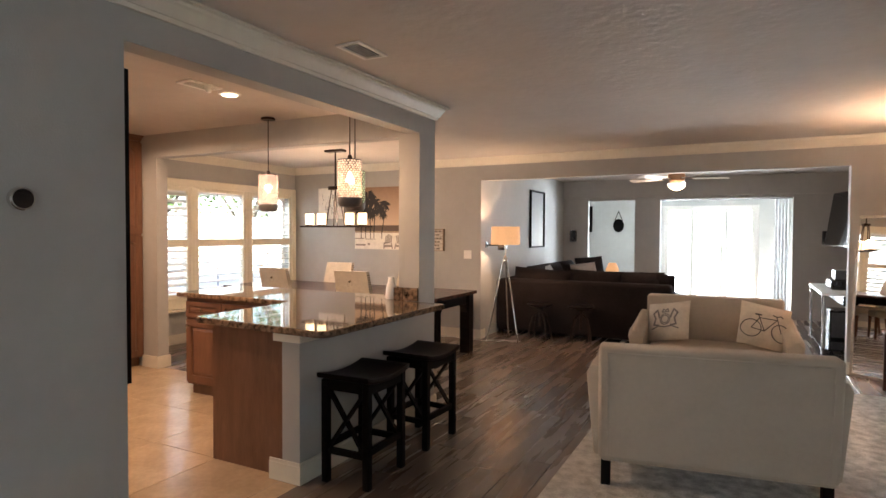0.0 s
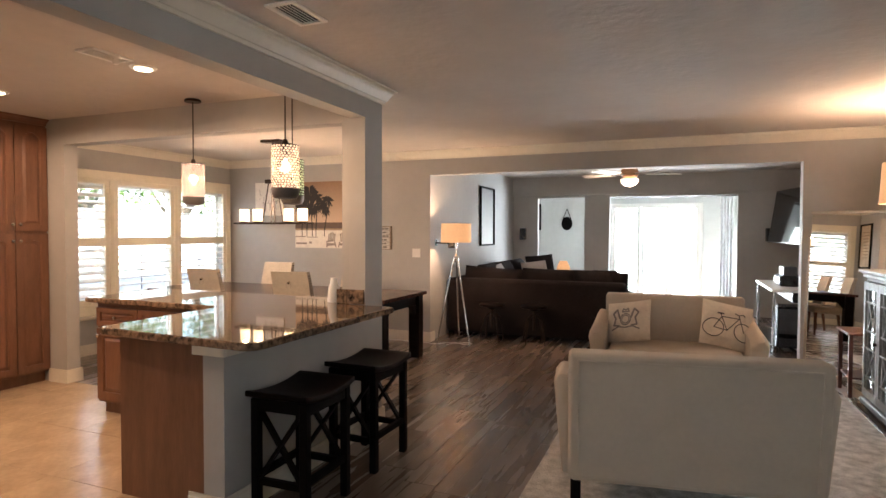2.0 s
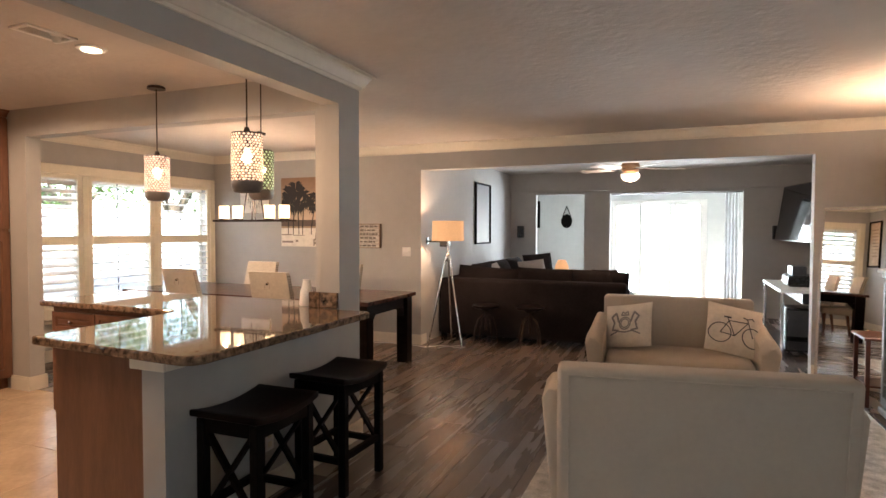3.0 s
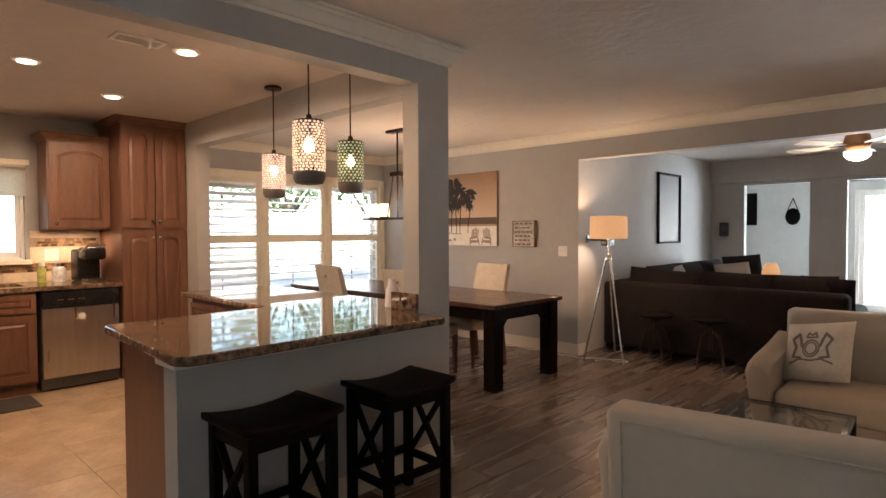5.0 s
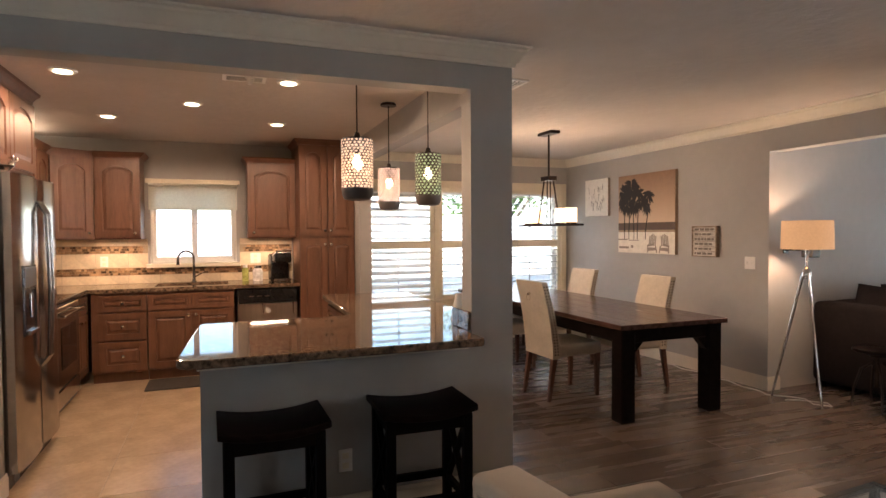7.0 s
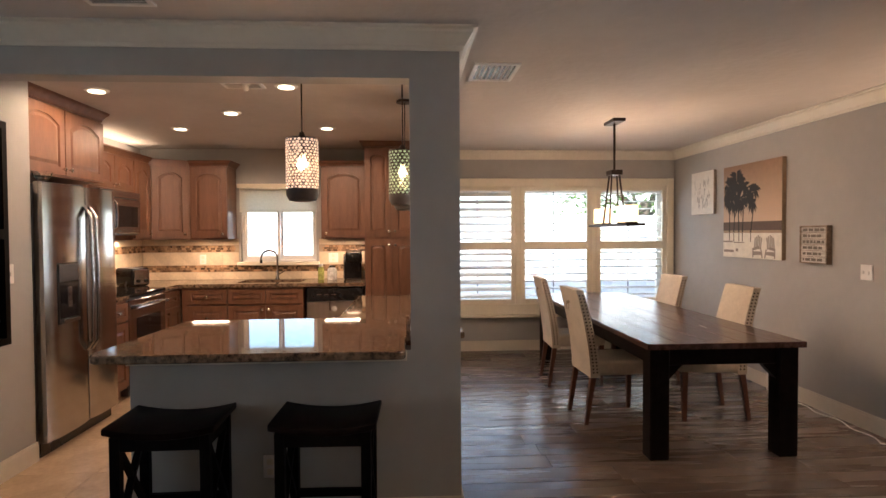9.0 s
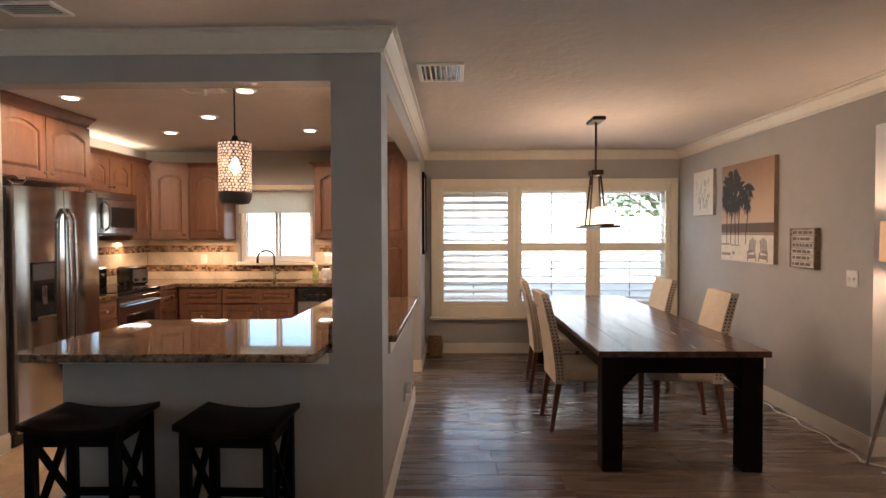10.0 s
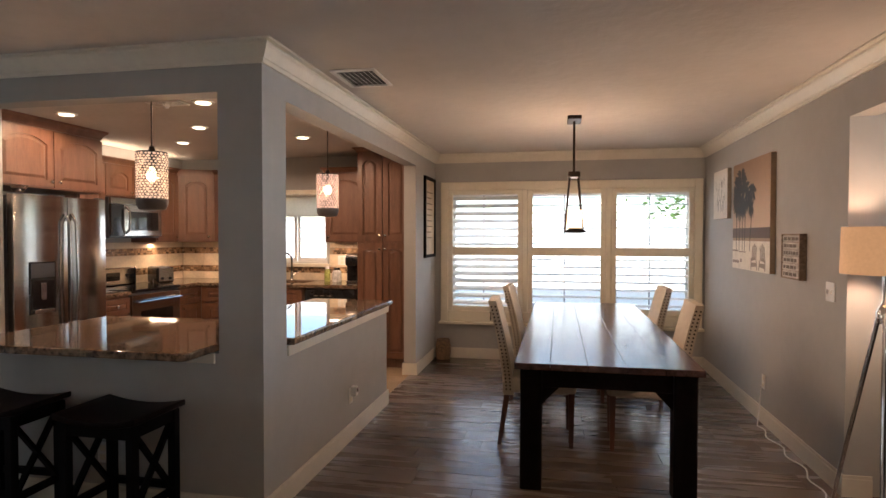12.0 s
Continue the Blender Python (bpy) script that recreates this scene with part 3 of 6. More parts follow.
# (drawers, sink base) run along the window wall; local x runs towards the range
cabinet("base_cabinet", pose(KB, 1.96, 0, 0, 0, -90), 0.48, 0.61, 0.0, 0.88, [("drawer", 0, 0.42, 0.70, 0.86, 0, (0.21, 0.78)), ("drawer", 0, 0.42, 0.42, 0.69, 0, (0.21, 0.555)), ("drawer", 0, 0.42, 0.12, 0.41, 0, (0.21, 0.265))], "reddish brown maple drawer base cabinet", toe=0.1)
cabinet("sink_cabinet", pose(KB, 2.77, 0, 0, 0, -90), 0.805, 0.61, 0.0, 0.88, [("drawer_front", 0, 0.4, 0.70, 0.86), ("drawer_front", 0.4, 0.8, 0.70, 0.86), ("door", 0, 0.4, 0.12, 0.69, 0, (0.365, 0.64)), ("door", 0.4, 0.8, 0.12, 0.69, 0, (0.435, 0.64))], "reddish brown maple sink base cabinet with two doors", toe=0.1)
cabinet("pantry_cabinet", pose(-5.72, 4.035, 0, 0, 0, -90), 0.595, 0.63, 0.0, 2.40, [("door", 0, 0.297, 0.12, 1.40, 0.03, (0.265, 1.33)), ("door", 0.297, 0.595, 0.12, 1.40, 0.03, (0.33, 1.33)), ("door", 0, 0.297, 1.415, 2.385, 0.05, (0.265, 1.48)), ("door", 0.297, 0.595, 1.415, 2.385, 0.05, (0.33, 1.48))], "tall reddish brown maple pantry cabinet with four doors", toe=0.1, cornice=0.058, ends=(0, 1))
cabinet("wall_cabinet", pose(KWX + 0.33, 3.437, 0, 0, 0, -90), 0.51, 0.33, 1.40, 2.22, [("door", 0.0, 0.50, 1.415, 2.205, 0.06, (0.45, 1.46))], "reddish brown maple wall cabinet with an arched door", cornice=0.06, ends=(0, 1))
cabinet("wall_cabinet", pose(KWX + 0.33, 1.89, 0, 0, 0, -90), 0.415, 0.33, 1.40, 2.22, [("door", 0.0, 0.405, 1.415, 2.205, 0.06, (0.05, 1.46))], "reddish brown maple wall cabinet with an arched door", cornice=0.06, ends=(1, 0))
LY = 1.13   # front of the wall cabinets over the range
corner = thing("corner_cabinet", pose(0, 0, 0), "diagonal reddish brown maple corner wall cabinet", "cabinet", "kitchen cabinets")
bm = bmesh.new()
outline = [(KWX, 0.8), (-5.78, 0.8), (-5.78, LY), (KWX + 0.33, 1.474), (KWX, 1.474)]
lo = [bm.verts.new((x, y, 1.40)) for x, y in outline]
hi = [bm.verts.new((x, y, 2.28)) for x, y in outline]
bm.faces.new(lo[::-1]), bm.faces.new(hi)
for i in range(5):
    bm.faces.new((lo[i], lo[(i + 1) % 5], hi[(i + 1) % 5], hi[i]))
part("body", bm, CABINET, corner)
ang = math.degrees(math.atan2(LY - 1.474, -5.78 - (KWX + 0.33)))
wd = math.hypot(LY - 1.474, -5.78 - (KWX + 0.33))
dd = front(corner, "door", 0.02, wd - 0.02, 1.415, 2.205, 0.06, (0.07, 1.46))
dd.matrix_basis = pose(KWX + 0.33, 1.474, 0, 0, 0, ang)
cabinet("wall_cabinet", pose(-5.778, LY, 0), 0.375, 0.33, 1.40, 2.22, [("door", 0.0, 0.37, 1.415, 2.205, 0.06, (0.05, 1.46))], "reddish brown maple wall cabinet with an arched door", cornice=0.06, ends=(0, 0))
cabinet("wall_cabinet", pose(-5.40, LY, 0), 0.77, 0.33, 1.875, 2.22, [("door", 0.0, 0.385, 1.885, 2.205, 0.05, (0.35, 1.93)), ("door", 0.385, 0.77, 1.885, 2.205, 0.05, (0.42, 1.93))], "short reddish brown maple wall cabinet over the microwave", cornice=0.06, ends=(0, 0))
cabinet("wall_cabinet", pose(-4.627, LY, 0), 0.33, 0.33, 1.40, 2.22, [("door", 0.0, 0.325, 1.415, 2.205, 0.06, (0.05, 1.46))], "reddish brown maple wall cabinet with an arched door", cornice=0.06, ends=(0, 0))
cabinet("fridge_cabinet", pose(-4.29, 1.40, 0), 1.085, 0.60, 1.87, 2.375, [("door", 0.0, 0.54, 1.88, 2.365, 0.06, (0.50, 1.93)), ("door", 0.54, 1.08, 1.88, 2.365, 0.06, (0.58, 1.93))], "reddish brown maple cabinet over the refrigerator", cornice=0.08, ends=(1, 0))
cabinet("base_cabinet", pose(-5.82, 1.42, 0), 0.435, 0.62, 0.0, 0.88, [("drawer", 0.03, 0.435, 0.70, 0.86, 0, (0.23, 0.78)), ("door", 0.03, 0.435, 0.12, 0.69, 0, (0.40, 0.64))], "reddish brown maple base cabinet beside the range", toe=0.1)
cabinet("base_cabinet", pose(-4.61, 1.42, 0), 0.385, 0.62, 0.0, 0.88, [("drawer", 0.0, 0.38, 0.70, 0.86, 0, (0.19, 0.78)), ("door", 0.0, 0.38, 0.12, 0.69, 0, (0.34, 0.64))], "reddish brown maple base cabinet beside the range", toe=0.1)
# peninsula
pen = thing("peninsula_cabinet", pose(0, 0, 0), "reddish brown maple peninsula cabinet under the counter", "cabinet", "kitchen cabinets")
part("body", boxes((-2.975, -2.375, 2.612, 3.44, 0.0, 0.870)), CABINET, pen)
part("end_panel", boxes((-2.99, -2.375, 2.59, 2.61, 0.0, 0.870), bevel=0.002), CABINET, pen)
cabinet("base_cabinet", pose(-2.99, 3.52, 0, 0, 0, 180), 1.39, 0.51, 0.0, 0.870, [("drawer", 0.05, 0.5, 0.69, 0.84, 0, (0.27, 0.765)), ("drawer", 0.5, 0.94, 0.69, 0.84, 0, (0.72, 0.765)), ("drawer", 0.94, 1.38, 0.69, 0.84, 0, (1.16, 0.765)), ("door", 0.05, 0.5, 0.12, 0.68, 0, (0.46, 0.62)), ("door", 0.5, 0.94, 0.12, 0.68, 0, (0.54, 0.62)), ("door", 0.94, 1.38, 0.12, 0.68, 0, (1.34, 0.62))], "reddish brown maple base cabinets facing the sink", toe=0.1)


def slab(outline, z0, z1, bevel=0.01):
    bm = bmesh.new()
    f = bm.faces.new([bm.verts.new((x, y, z0)) for x, y in outline])
    ex = bmesh.ops.extrude_face_region(bm, geom=[f])
    bmesh.ops.translate(bm, verts=[v for v in ex["geom"] if isinstance(v, bmesh.types.BMVert)], vec=(0, 0, z1 - z0))
    bmesh.ops.recalc_face_normals(bm, faces=bm.faces)
    edges = [e for e in bm.edges if abs(e.verts[0].co.z - e.verts[1].co.z) < 1e-5]
    bmesh.ops.bevel(bm, geom=edges, offset=bevel, segments=3, profile=0.5, affect="EDGES")
    return bm


def round_corner(cx, cy, r, a0, a1, n=6):
    return [(cx + r * math.cos(radians(a0 + (a1 - a0) * i / n)), cy + r * math.sin(radians(a0 + (a1 - a0) * i / n))) for i in range(n + 1)]


BAR = (round_corner(-2.075, 2.545, 0.085, -90, 0) + round_corner(-2.03, 3.855, 0.04, 0, 90) + [(-2.375, 3.895), (-2.375, 4.035), (-2.505, 4.035), (-2.505, 4.215), (-4.45, 4.215), (-4.45, 3.47), (-3.16, 3.45)]
       + [(-3.115, 3.42), (-3.10, 3.37)] + round_corner(-3.03, 2.57, 0.05, 180, 270))
top = thing("peninsula_countertop", pose(0, 0, 0), "polished brown granite breakfast bar top with dark flecks", "countertop")
part("top", slab(BAR, 0.872, 0.912), GRANITE, top)
part("upstand", boxes((-2.46, -2.376, 3.895, 3.913, 0.913, 1.015), (-2.374, -2.245, 3.897, 3.917, 0.913, 1.015), bevel=0.003), GRANITE, top)
part("support_trim", boxes((KX, KX + 0.014, 2.55, 3.9, 0.815, 0.870), (-2.43, KX + 0.014, 2.536, 2.55, 0.815, 0.870), (-4.43, -2.5, SY, SY + 0.014, 0.81, 0.870), bevel=0.003), TRIM, top)
top = thing("kitchen_countertop", pose(0, 0, 0), "polished brown granite worktop along the kitchen walls", "countertop")
sx0, sx1, sy0, sy1 = KWX + 0.10, KWX + 0.50, 2.02, 2.72
part("top", boxes((KWX, sx0, 0.8, 3.435, 0.882, 0.92), (sx1, KB + 0.03, 0.8, 3.435, 0.882, 0.92), (sx0, sx1, 0.8, sy0, 0.882, 0.92), (sx0, sx1, sy1, 3.435, 0.882, 0.92), (KB + 0.03, -5.385, 0.8, 1.45, 0.882, 0.92)), GRANITE, top)
part("top", boxes((-4.615, -4.222, 0.8, 1.45, 0.882, 0.92), bevel=0.004), GRANITE, top)
sink = thing("sink", pose(0, 0, 0), "undermounted stainless steel kitchen sink", "sink")
part("basin", boxes((sx0, sx0 + 0.01, sy0, sy1, 0.72, 0.88), (sx1 - 0.01, sx1, sy0, sy1, 0.72, 0.88), (sx0, sx1, sy0 - 0.008, sy0 + 0.002, 0.72, 0.88), (sx0, sx1, sy1 - 0.002, sy1 + 0.008, 0.72, 0.88), (sx0, sx1, sy0, sy1, 0.70, 0.72)), STEEL, sink)
tap = thing("faucet", pose(KWX + 0.06, 2.37, 0.92), "tall chrome gooseneck kitchen faucet behind the sink", "faucet")
bm = bmesh.new()
turned(bm, [(0.03, 0), (0.028, 0.01), (0.019, 0.03), (0.017, 0.10), (0.012, 0.12)], n=14)
path_tube(bm, [(0, 0, 0.1), (0, 0, 0.26)] + [(0.075 - 0.075 * math.cos(a), -0.075 * (1 - math.cos(a)), 0.26 + 0.085 * math.sin(a)) for a in [math.pi * i / 10 for i in range(1, 11)]], 0.013, n=10)
part("spout", bm, STEEL, tap, smooth=True)
bm = bmesh.new()
tube(bm, (0.15, -0.15, 0.20), (0.15, -0.15, 0.262), 0.016, 0.012)
part("spray_head", bm, BLACK, tap, "dark spray head", smooth=True)
bm = bmesh.new()
tube(bm, (0, 0.015, 0.06), (0.02, 0.10, 0.11), 0.008, 0.006)
part("lever", bm, CHROME, tap)

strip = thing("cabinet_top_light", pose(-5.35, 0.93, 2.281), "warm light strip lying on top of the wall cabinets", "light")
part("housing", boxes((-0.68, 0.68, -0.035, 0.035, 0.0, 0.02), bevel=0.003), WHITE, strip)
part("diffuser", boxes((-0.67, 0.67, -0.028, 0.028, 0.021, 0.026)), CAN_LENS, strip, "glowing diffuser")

# backsplash: large cream tiles between two mosaic bands
CREAM_TILE = mat("cream_wall_tile", (0.66, 0.55, 0.40), 0.35, scale=5, var=0.08, rand=0.05)
MOSAIC = mat("mosaic_chip", (0.30, 0.19, 0.11), 0.18, scale=10, var=0.2, island=0.75)
splash = setting("backsplash", boxes((KWX, KWX + 0.004, 0.8, 3.43, 0.92, 1.08), (KWX, KWX + 0.004, 0.8, 1.915, 1.08, 1.40), (KWX, KWX + 0.004, 2.85, 3.43, 1.08, 1.40), (KWX + 0.004, -4.2, 0.8, 0.804, 0.92, 1.40)), TILE_GROUT, "cream tile backsplash with two brown mosaic bands", "backsplash")
tile_meshes = {}
def wall_tile(u0, u1, z0, z1, along_y):
    key = (round(u1 - u0, 3), round(z1 - z0, 3), along_y)
    if key not in tile_meshes:
        a, h = key[0] / 2 - 0.0015, key[1] / 2 - 0.0015
        bmt = boxes((0.004, 0.010, -a, a, -h, h), bevel=0.0015) if along_y else boxes((-a, a, 0.004, 0.010, -h, h), bevel=0.0015)
        tile_meshes[key] = mesh_of("tile", bmt, CREAM_TILE)
    o = new("tile", tile_meshes[key])
    o.parent = splash
    o.matrix_basis = pose(KWX, (u0 + u1) / 2, (z0 + z1) / 2) if along_y else pose((u0 + u1) / 2, 0.8, (z0 + z1) / 2)
chips_v, chips_f = [], []
def chip(u, z, w, h, along_y):
    k = len(chips_v)
    for d in (0.003, 0.011):
        for a, b in ((u + 0.001, z + 0.001), (u + w - 0.001, z + 0.001), (u + w - 0.001, z + h - 0.001), (u + 0.001, z + h - 0.001)):
            chips_v.append((KWX + d, a, b) if along_y else (a, 0.8 + d, b))
    chips_f.extend([tuple(k + i for i in f) for f in ((4, 5, 6, 7), (0, 1, 5, 4), (1, 2, 6, 5), (2, 3, 7, 6), (3, 0, 4, 7))])
rows_z = ((0.921, 1.012), (1.090, 1.245), (1.328, 1.398))
for along_y, u0, u1 in ((True, 0.81, 3.43), (False, KWX + 0.015, -4.2)):
    for j, (z0, z1) in enumerate(rows_z):
        u = u0
        while u < u1 - 0.01:
            v = min(u + 0.305, u1)
            if along_y and j > 0 and v > 1.915 and u < 2.85:
                if u < 1.90:
                    wall_tile(u, 1.915, z0, z1, True)
                u = 2.85
                continue
            wall_tile(u, v, z0, z1, along_y)
            u = v
    for z0 in (1.013, 1.247):
        for r in range(3):
            u = u0 + (r % 2) * 0.012
            while u < u1 - 0.03:
                w = random.choice((0.024, 0.024, 0.048))
                if not (along_y and (z0 > 1.2) and 1.88 < u + w and u < 2.88):
                    chip(u, z0 + r * 0.0255, min(w, u1 - u), 0.0255, along_y)
                u += w
me = bpy.data.meshes.new("mosaic_band")
me.from_pydata(chips_v, [], chips_f)
me.materials.append(MOSAIC)
mo = new("mosaic_band", me)
mo.parent = splash
tagged(mo, "brown and cream glass mosaic band", kind="stuff")


# ---------------------------------------------------------------- kitchen appliances
def fridge():
    f = thing("refrigerator", pose(-3.695, 1.56, 0), "stainless steel side-by-side refrigerator with ice dispenser", "refrigerator")
    part("body", boxes((-0.46, 0.46, -0.72, -0.06, 0.03, 1.79), bevel=0.004), STEEL_DARK, f)
    part("base_grille", boxes((-0.45, 0.45, -0.10, -0.05, 0.0, 0.09)), BLACK, f)
    for x0, x1, name in ((-0.46, -0.045, "freezer_door"), (-0.037, 0.46, "fridge_door")):
        bm = bmesh.new()
        n = 8
        rows = []
        for i in range(n + 1):
            u = i / n
            x = x0 + (x1 - x0) * u
            y = 0.0 + 0.022 * math.sin(math.pi * u) ** 0.6
            rows.append((x, y))
        lo = [bm.verts.new((x, y, 0.10)) for x, y in rows] + [bm.verts.new((x1, -0.055, 0.10)), bm.verts.new((x0, -0.055, 0.10))]
        hi = [bm.verts.new((v.co.x, v.co.y, 1.80)) for v in lo]
        k = len(lo)
        bm.faces.new(lo), bm.faces.new(hi[::-1])
        for i in range(k):
            bm.faces.new((lo[i], lo[(i + 1) % k], hi[(i + 1) % k], hi[i]))
        d = part(name, bm, STEEL, f, smooth=True)
        hx = -0.075 if name == "freezer_door" else -0.005
        bm = bmesh.new()
        path_tube(bm, [(hx, 0.012, 0.62), (hx, 0.055, 0.68), (hx, 0.068, 1.1), (hx, 0.055, 1.58), (hx, 0.012, 1.66)], 0.012, n=10)
        part("handle", bm, STEEL, d, "curved steel handle", smooth=True)
        bm = boxes((x0 + 0.02, x0 + 0.08, -0.05, 0.0, 1.80, 1.815))
        part("hinge_cover", bm, STEEL_DARK, d)
    disp = part("dispenser", boxes((0.10, 0.35, 0.0, 0.0235, 0.85, 1.27), bevel=0.006), BLACK, f, "black ice and water dispenser")
    disp.matrix_basis = Matrix.Identity(4)
    part("control_panel", boxes((0.115, 0.335, 0.022, 0.027, 1.14, 1.255), bevel=0.002), STEEL_DARK, disp)
    part("recess", boxes((0.125, 0.325, 0.022, 0.0255, 0.89, 1.12), bevel=0.002), BLACK_GLASS, disp)
    part("drip_tray", boxes((0.13, 0.32, 0.0, 0.045, 0.86, 0.885), bevel=0.003), STEEL, disp)
    part("paddle", boxes((0.20, 0.25, 0.0255, 0.032, 0.96, 1.10), bevel=0.004), STEEL, disp)


fridge()


def oven_range():
    r = thing("range", pose(-5.0, 1.45, 0), "stainless steel electric range with black glass cooktop", "range")
    part("body", boxes((-0.38, 0.38, -0.64, -0.03, 0.02, 0.895)), STEEL_DARK, r)
    part("cooktop", boxes((-0.382, 0.382, -0.64, 0.0, 0.895, 0.925), bevel=0.006), BLACK_GLASS, r, "black glass cooktop")
    d = part("oven_door", boxes((-0.375, 0.375, -0.028, 0.0, 0.22, 0.87), bevel=0.006), STEEL, r)
    part("oven_window", boxes((-0.25, 0.25, 0.0, 0.004, 0.36, 0.70), bevel=0.002), BLACK_GLASS, d)
    bm = bmesh.new()
    path_tube(bm, [(-0.33, 0.0, 0.80), (-0.33, 0.045, 0.80), (0.33, 0.045, 0.80), (0.33, 0.0, 0.80)], 0.012)
    part("handle", bm, STEEL, d, smooth=True)
    part("drawer", boxes((-0.375, 0.375, -0.028, 0.0, 0.06, 0.205), bevel=0.006), STEEL, r)
    b = part("backguard", boxes((-0.38, 0.38, -0.645, -0.56, 0.925, 1.12), bevel=0.01), STEEL, r)
    part("display", boxes((-0.12, 0.12, -0.562, -0.556, 0.98, 1.07)), BLACK_GLASS, b)
    for kx in (-0.32, -0.24, 0.24, 0.32):
        bm = bmesh.new()
        tube(bm, (kx, -0.56, 1.03), (kx, -0.535, 1.03), 0.022, 0.018, 14)
        part("knob", bm, BLACK, b)


oven_range()


def microwave():
    o = thing("microwave", pose(-5.015, 1.20, 0), "stainless over-the-range microwave with black window", "microwave")
    part("body", boxes((-0.38, 0.38, -0.39, -0.02, 1.45, 1.87), bevel=0.004), STEEL_DARK, o)
    d = part("door", boxes((-0.38, 0.20, -0.02, 0.012, 1.47, 1.80), bevel=0.006), STEEL, o)
    part("window", boxes((-0.32, 0.12, 0.012, 0.015, 1.53, 1.73), bevel=0.002), BLACK_GLASS, d)
    part("control_panel", boxes((0.205, 0.38, -0.02, 0.010, 1.47, 1.80), bevel=0.004), BLACK_GLASS, o)
    part("vent_strip", boxes((-0.38, 0.38, -0.02, 0.010, 1.805, 1.868), bevel=0.004), STEEL, o)
    bm = bmesh.new()
    path_tube(bm, [(0.175, 0.01, 1.50), (0.175, 0.05, 1.54), (0.175, 0.055, 1.64), (0.175, 0.05, 1.74), (0.175, 0.01, 1.78)], 0.011)
    part("handle", bm, CHROME, d, smooth=True)


microwave()
dw = thing("dishwasher", pose(KB, 3.105, 0, 0, 0, -90), "stainless steel dishwasher with black control panel", "dishwasher")
part("body", boxes((-0.305, 0.305, -0.58, -0.02, 0.02, 0.87)), STEEL_DARK, dw)
part("door", boxes((-0.30, 0.30, -0.02, 0.018, 0.12, 0.72), bevel=0.005), STEEL_SATIN, dw)
part("control_panel", boxes((-0.30, 0.30, -0.02, 0.022, 0.725, 0.87), bevel=0.006), BLACK, dw)
bm = bmesh.new()
tube(bm, (0.0, 0.018, 0.64), (0.0, 0.021, 0.64), 0.03, n=20)
part("round_sticker", bm, PAPER, dw)
part("kick_plate", boxes((-0.30, 0.30, -0.10, -0.05, 0.0, 0.11)), BLACK, dw)
for i in range(3):
    part("button", boxes((-0.02 + 0.08 * i, 0.03 + 0.08 * i, 0.022, 0.024, 0.79, 0.80)), NICKEL, dw)


# ---------------------------------------------------------------- dining room
def dining_table():
    t = thing("dining_table", pose(-4.45, 5.92, 0), "long dark-stained plank dining table with thick square legs", "table")
    hx, hy = 1.58, 0.52
    edges = (-hy, -0.315, -0.105, 0.105, 0.315, hy)
    for a, b in zip(edges, edges[1:]):
        part("top_plank", boxes((-hx + 0.12, hx - 0.0, a + 0.0012, b - 0.0012, 0.712, 0.75), bevel=0.0025), TABLE_WOOD, t)
    part("end_board", boxes((-hx, -hx + 0.118, -hy, hy, 0.712, 0.75), bevel=0.003), TABLE_WOOD, t)
    for s in (-1, 1):
        part("apron", boxes((-hx + 0.10, hx - 0.10, s * 0.445 - 0.014, s * 0.445 + 0.014, 0.60, 0.711)), DARK_WOOD, t)
        part("apron", boxes((s * (hx - 0.085) - 0.014, s * (hx - 0.085) + 0.014, -0.43, 0.43, 0.60, 0.711)), DARK_WOOD, t)
        for q in (-1, 1):
            cx, cy = s * (hx - 0.095), q * (hy - 0.095)
            part("leg", boxes((cx - 0.063, cx + 0.063, cy - 0.063, cy + 0.063, 0.0, 0.711), bevel=0.006), DARK_WOOD, t)
            bm = bmesh.new()
            y0, y1 = cy - q * 0.063, cy - q * 0.16
            for pts in ([(y0, 0.60), (y1, 0.60), (y0, 0.50)],):
                a = [bm.verts.new((cx - 0.03, y, z)) for y, z in pts]
                b = [bm.verts.new((cx + 0.03, y, z)) for y, z in pts]
                bm.faces.new(a), bm.faces.new(b[::-1])
                for i in range(3):
                    bm.faces.new((a[i], a[(i + 1) % 3], b[(i + 1) % 3], b[i]))
            part("corner_bracket", bm, DARK_WOOD, t)


dining_table()


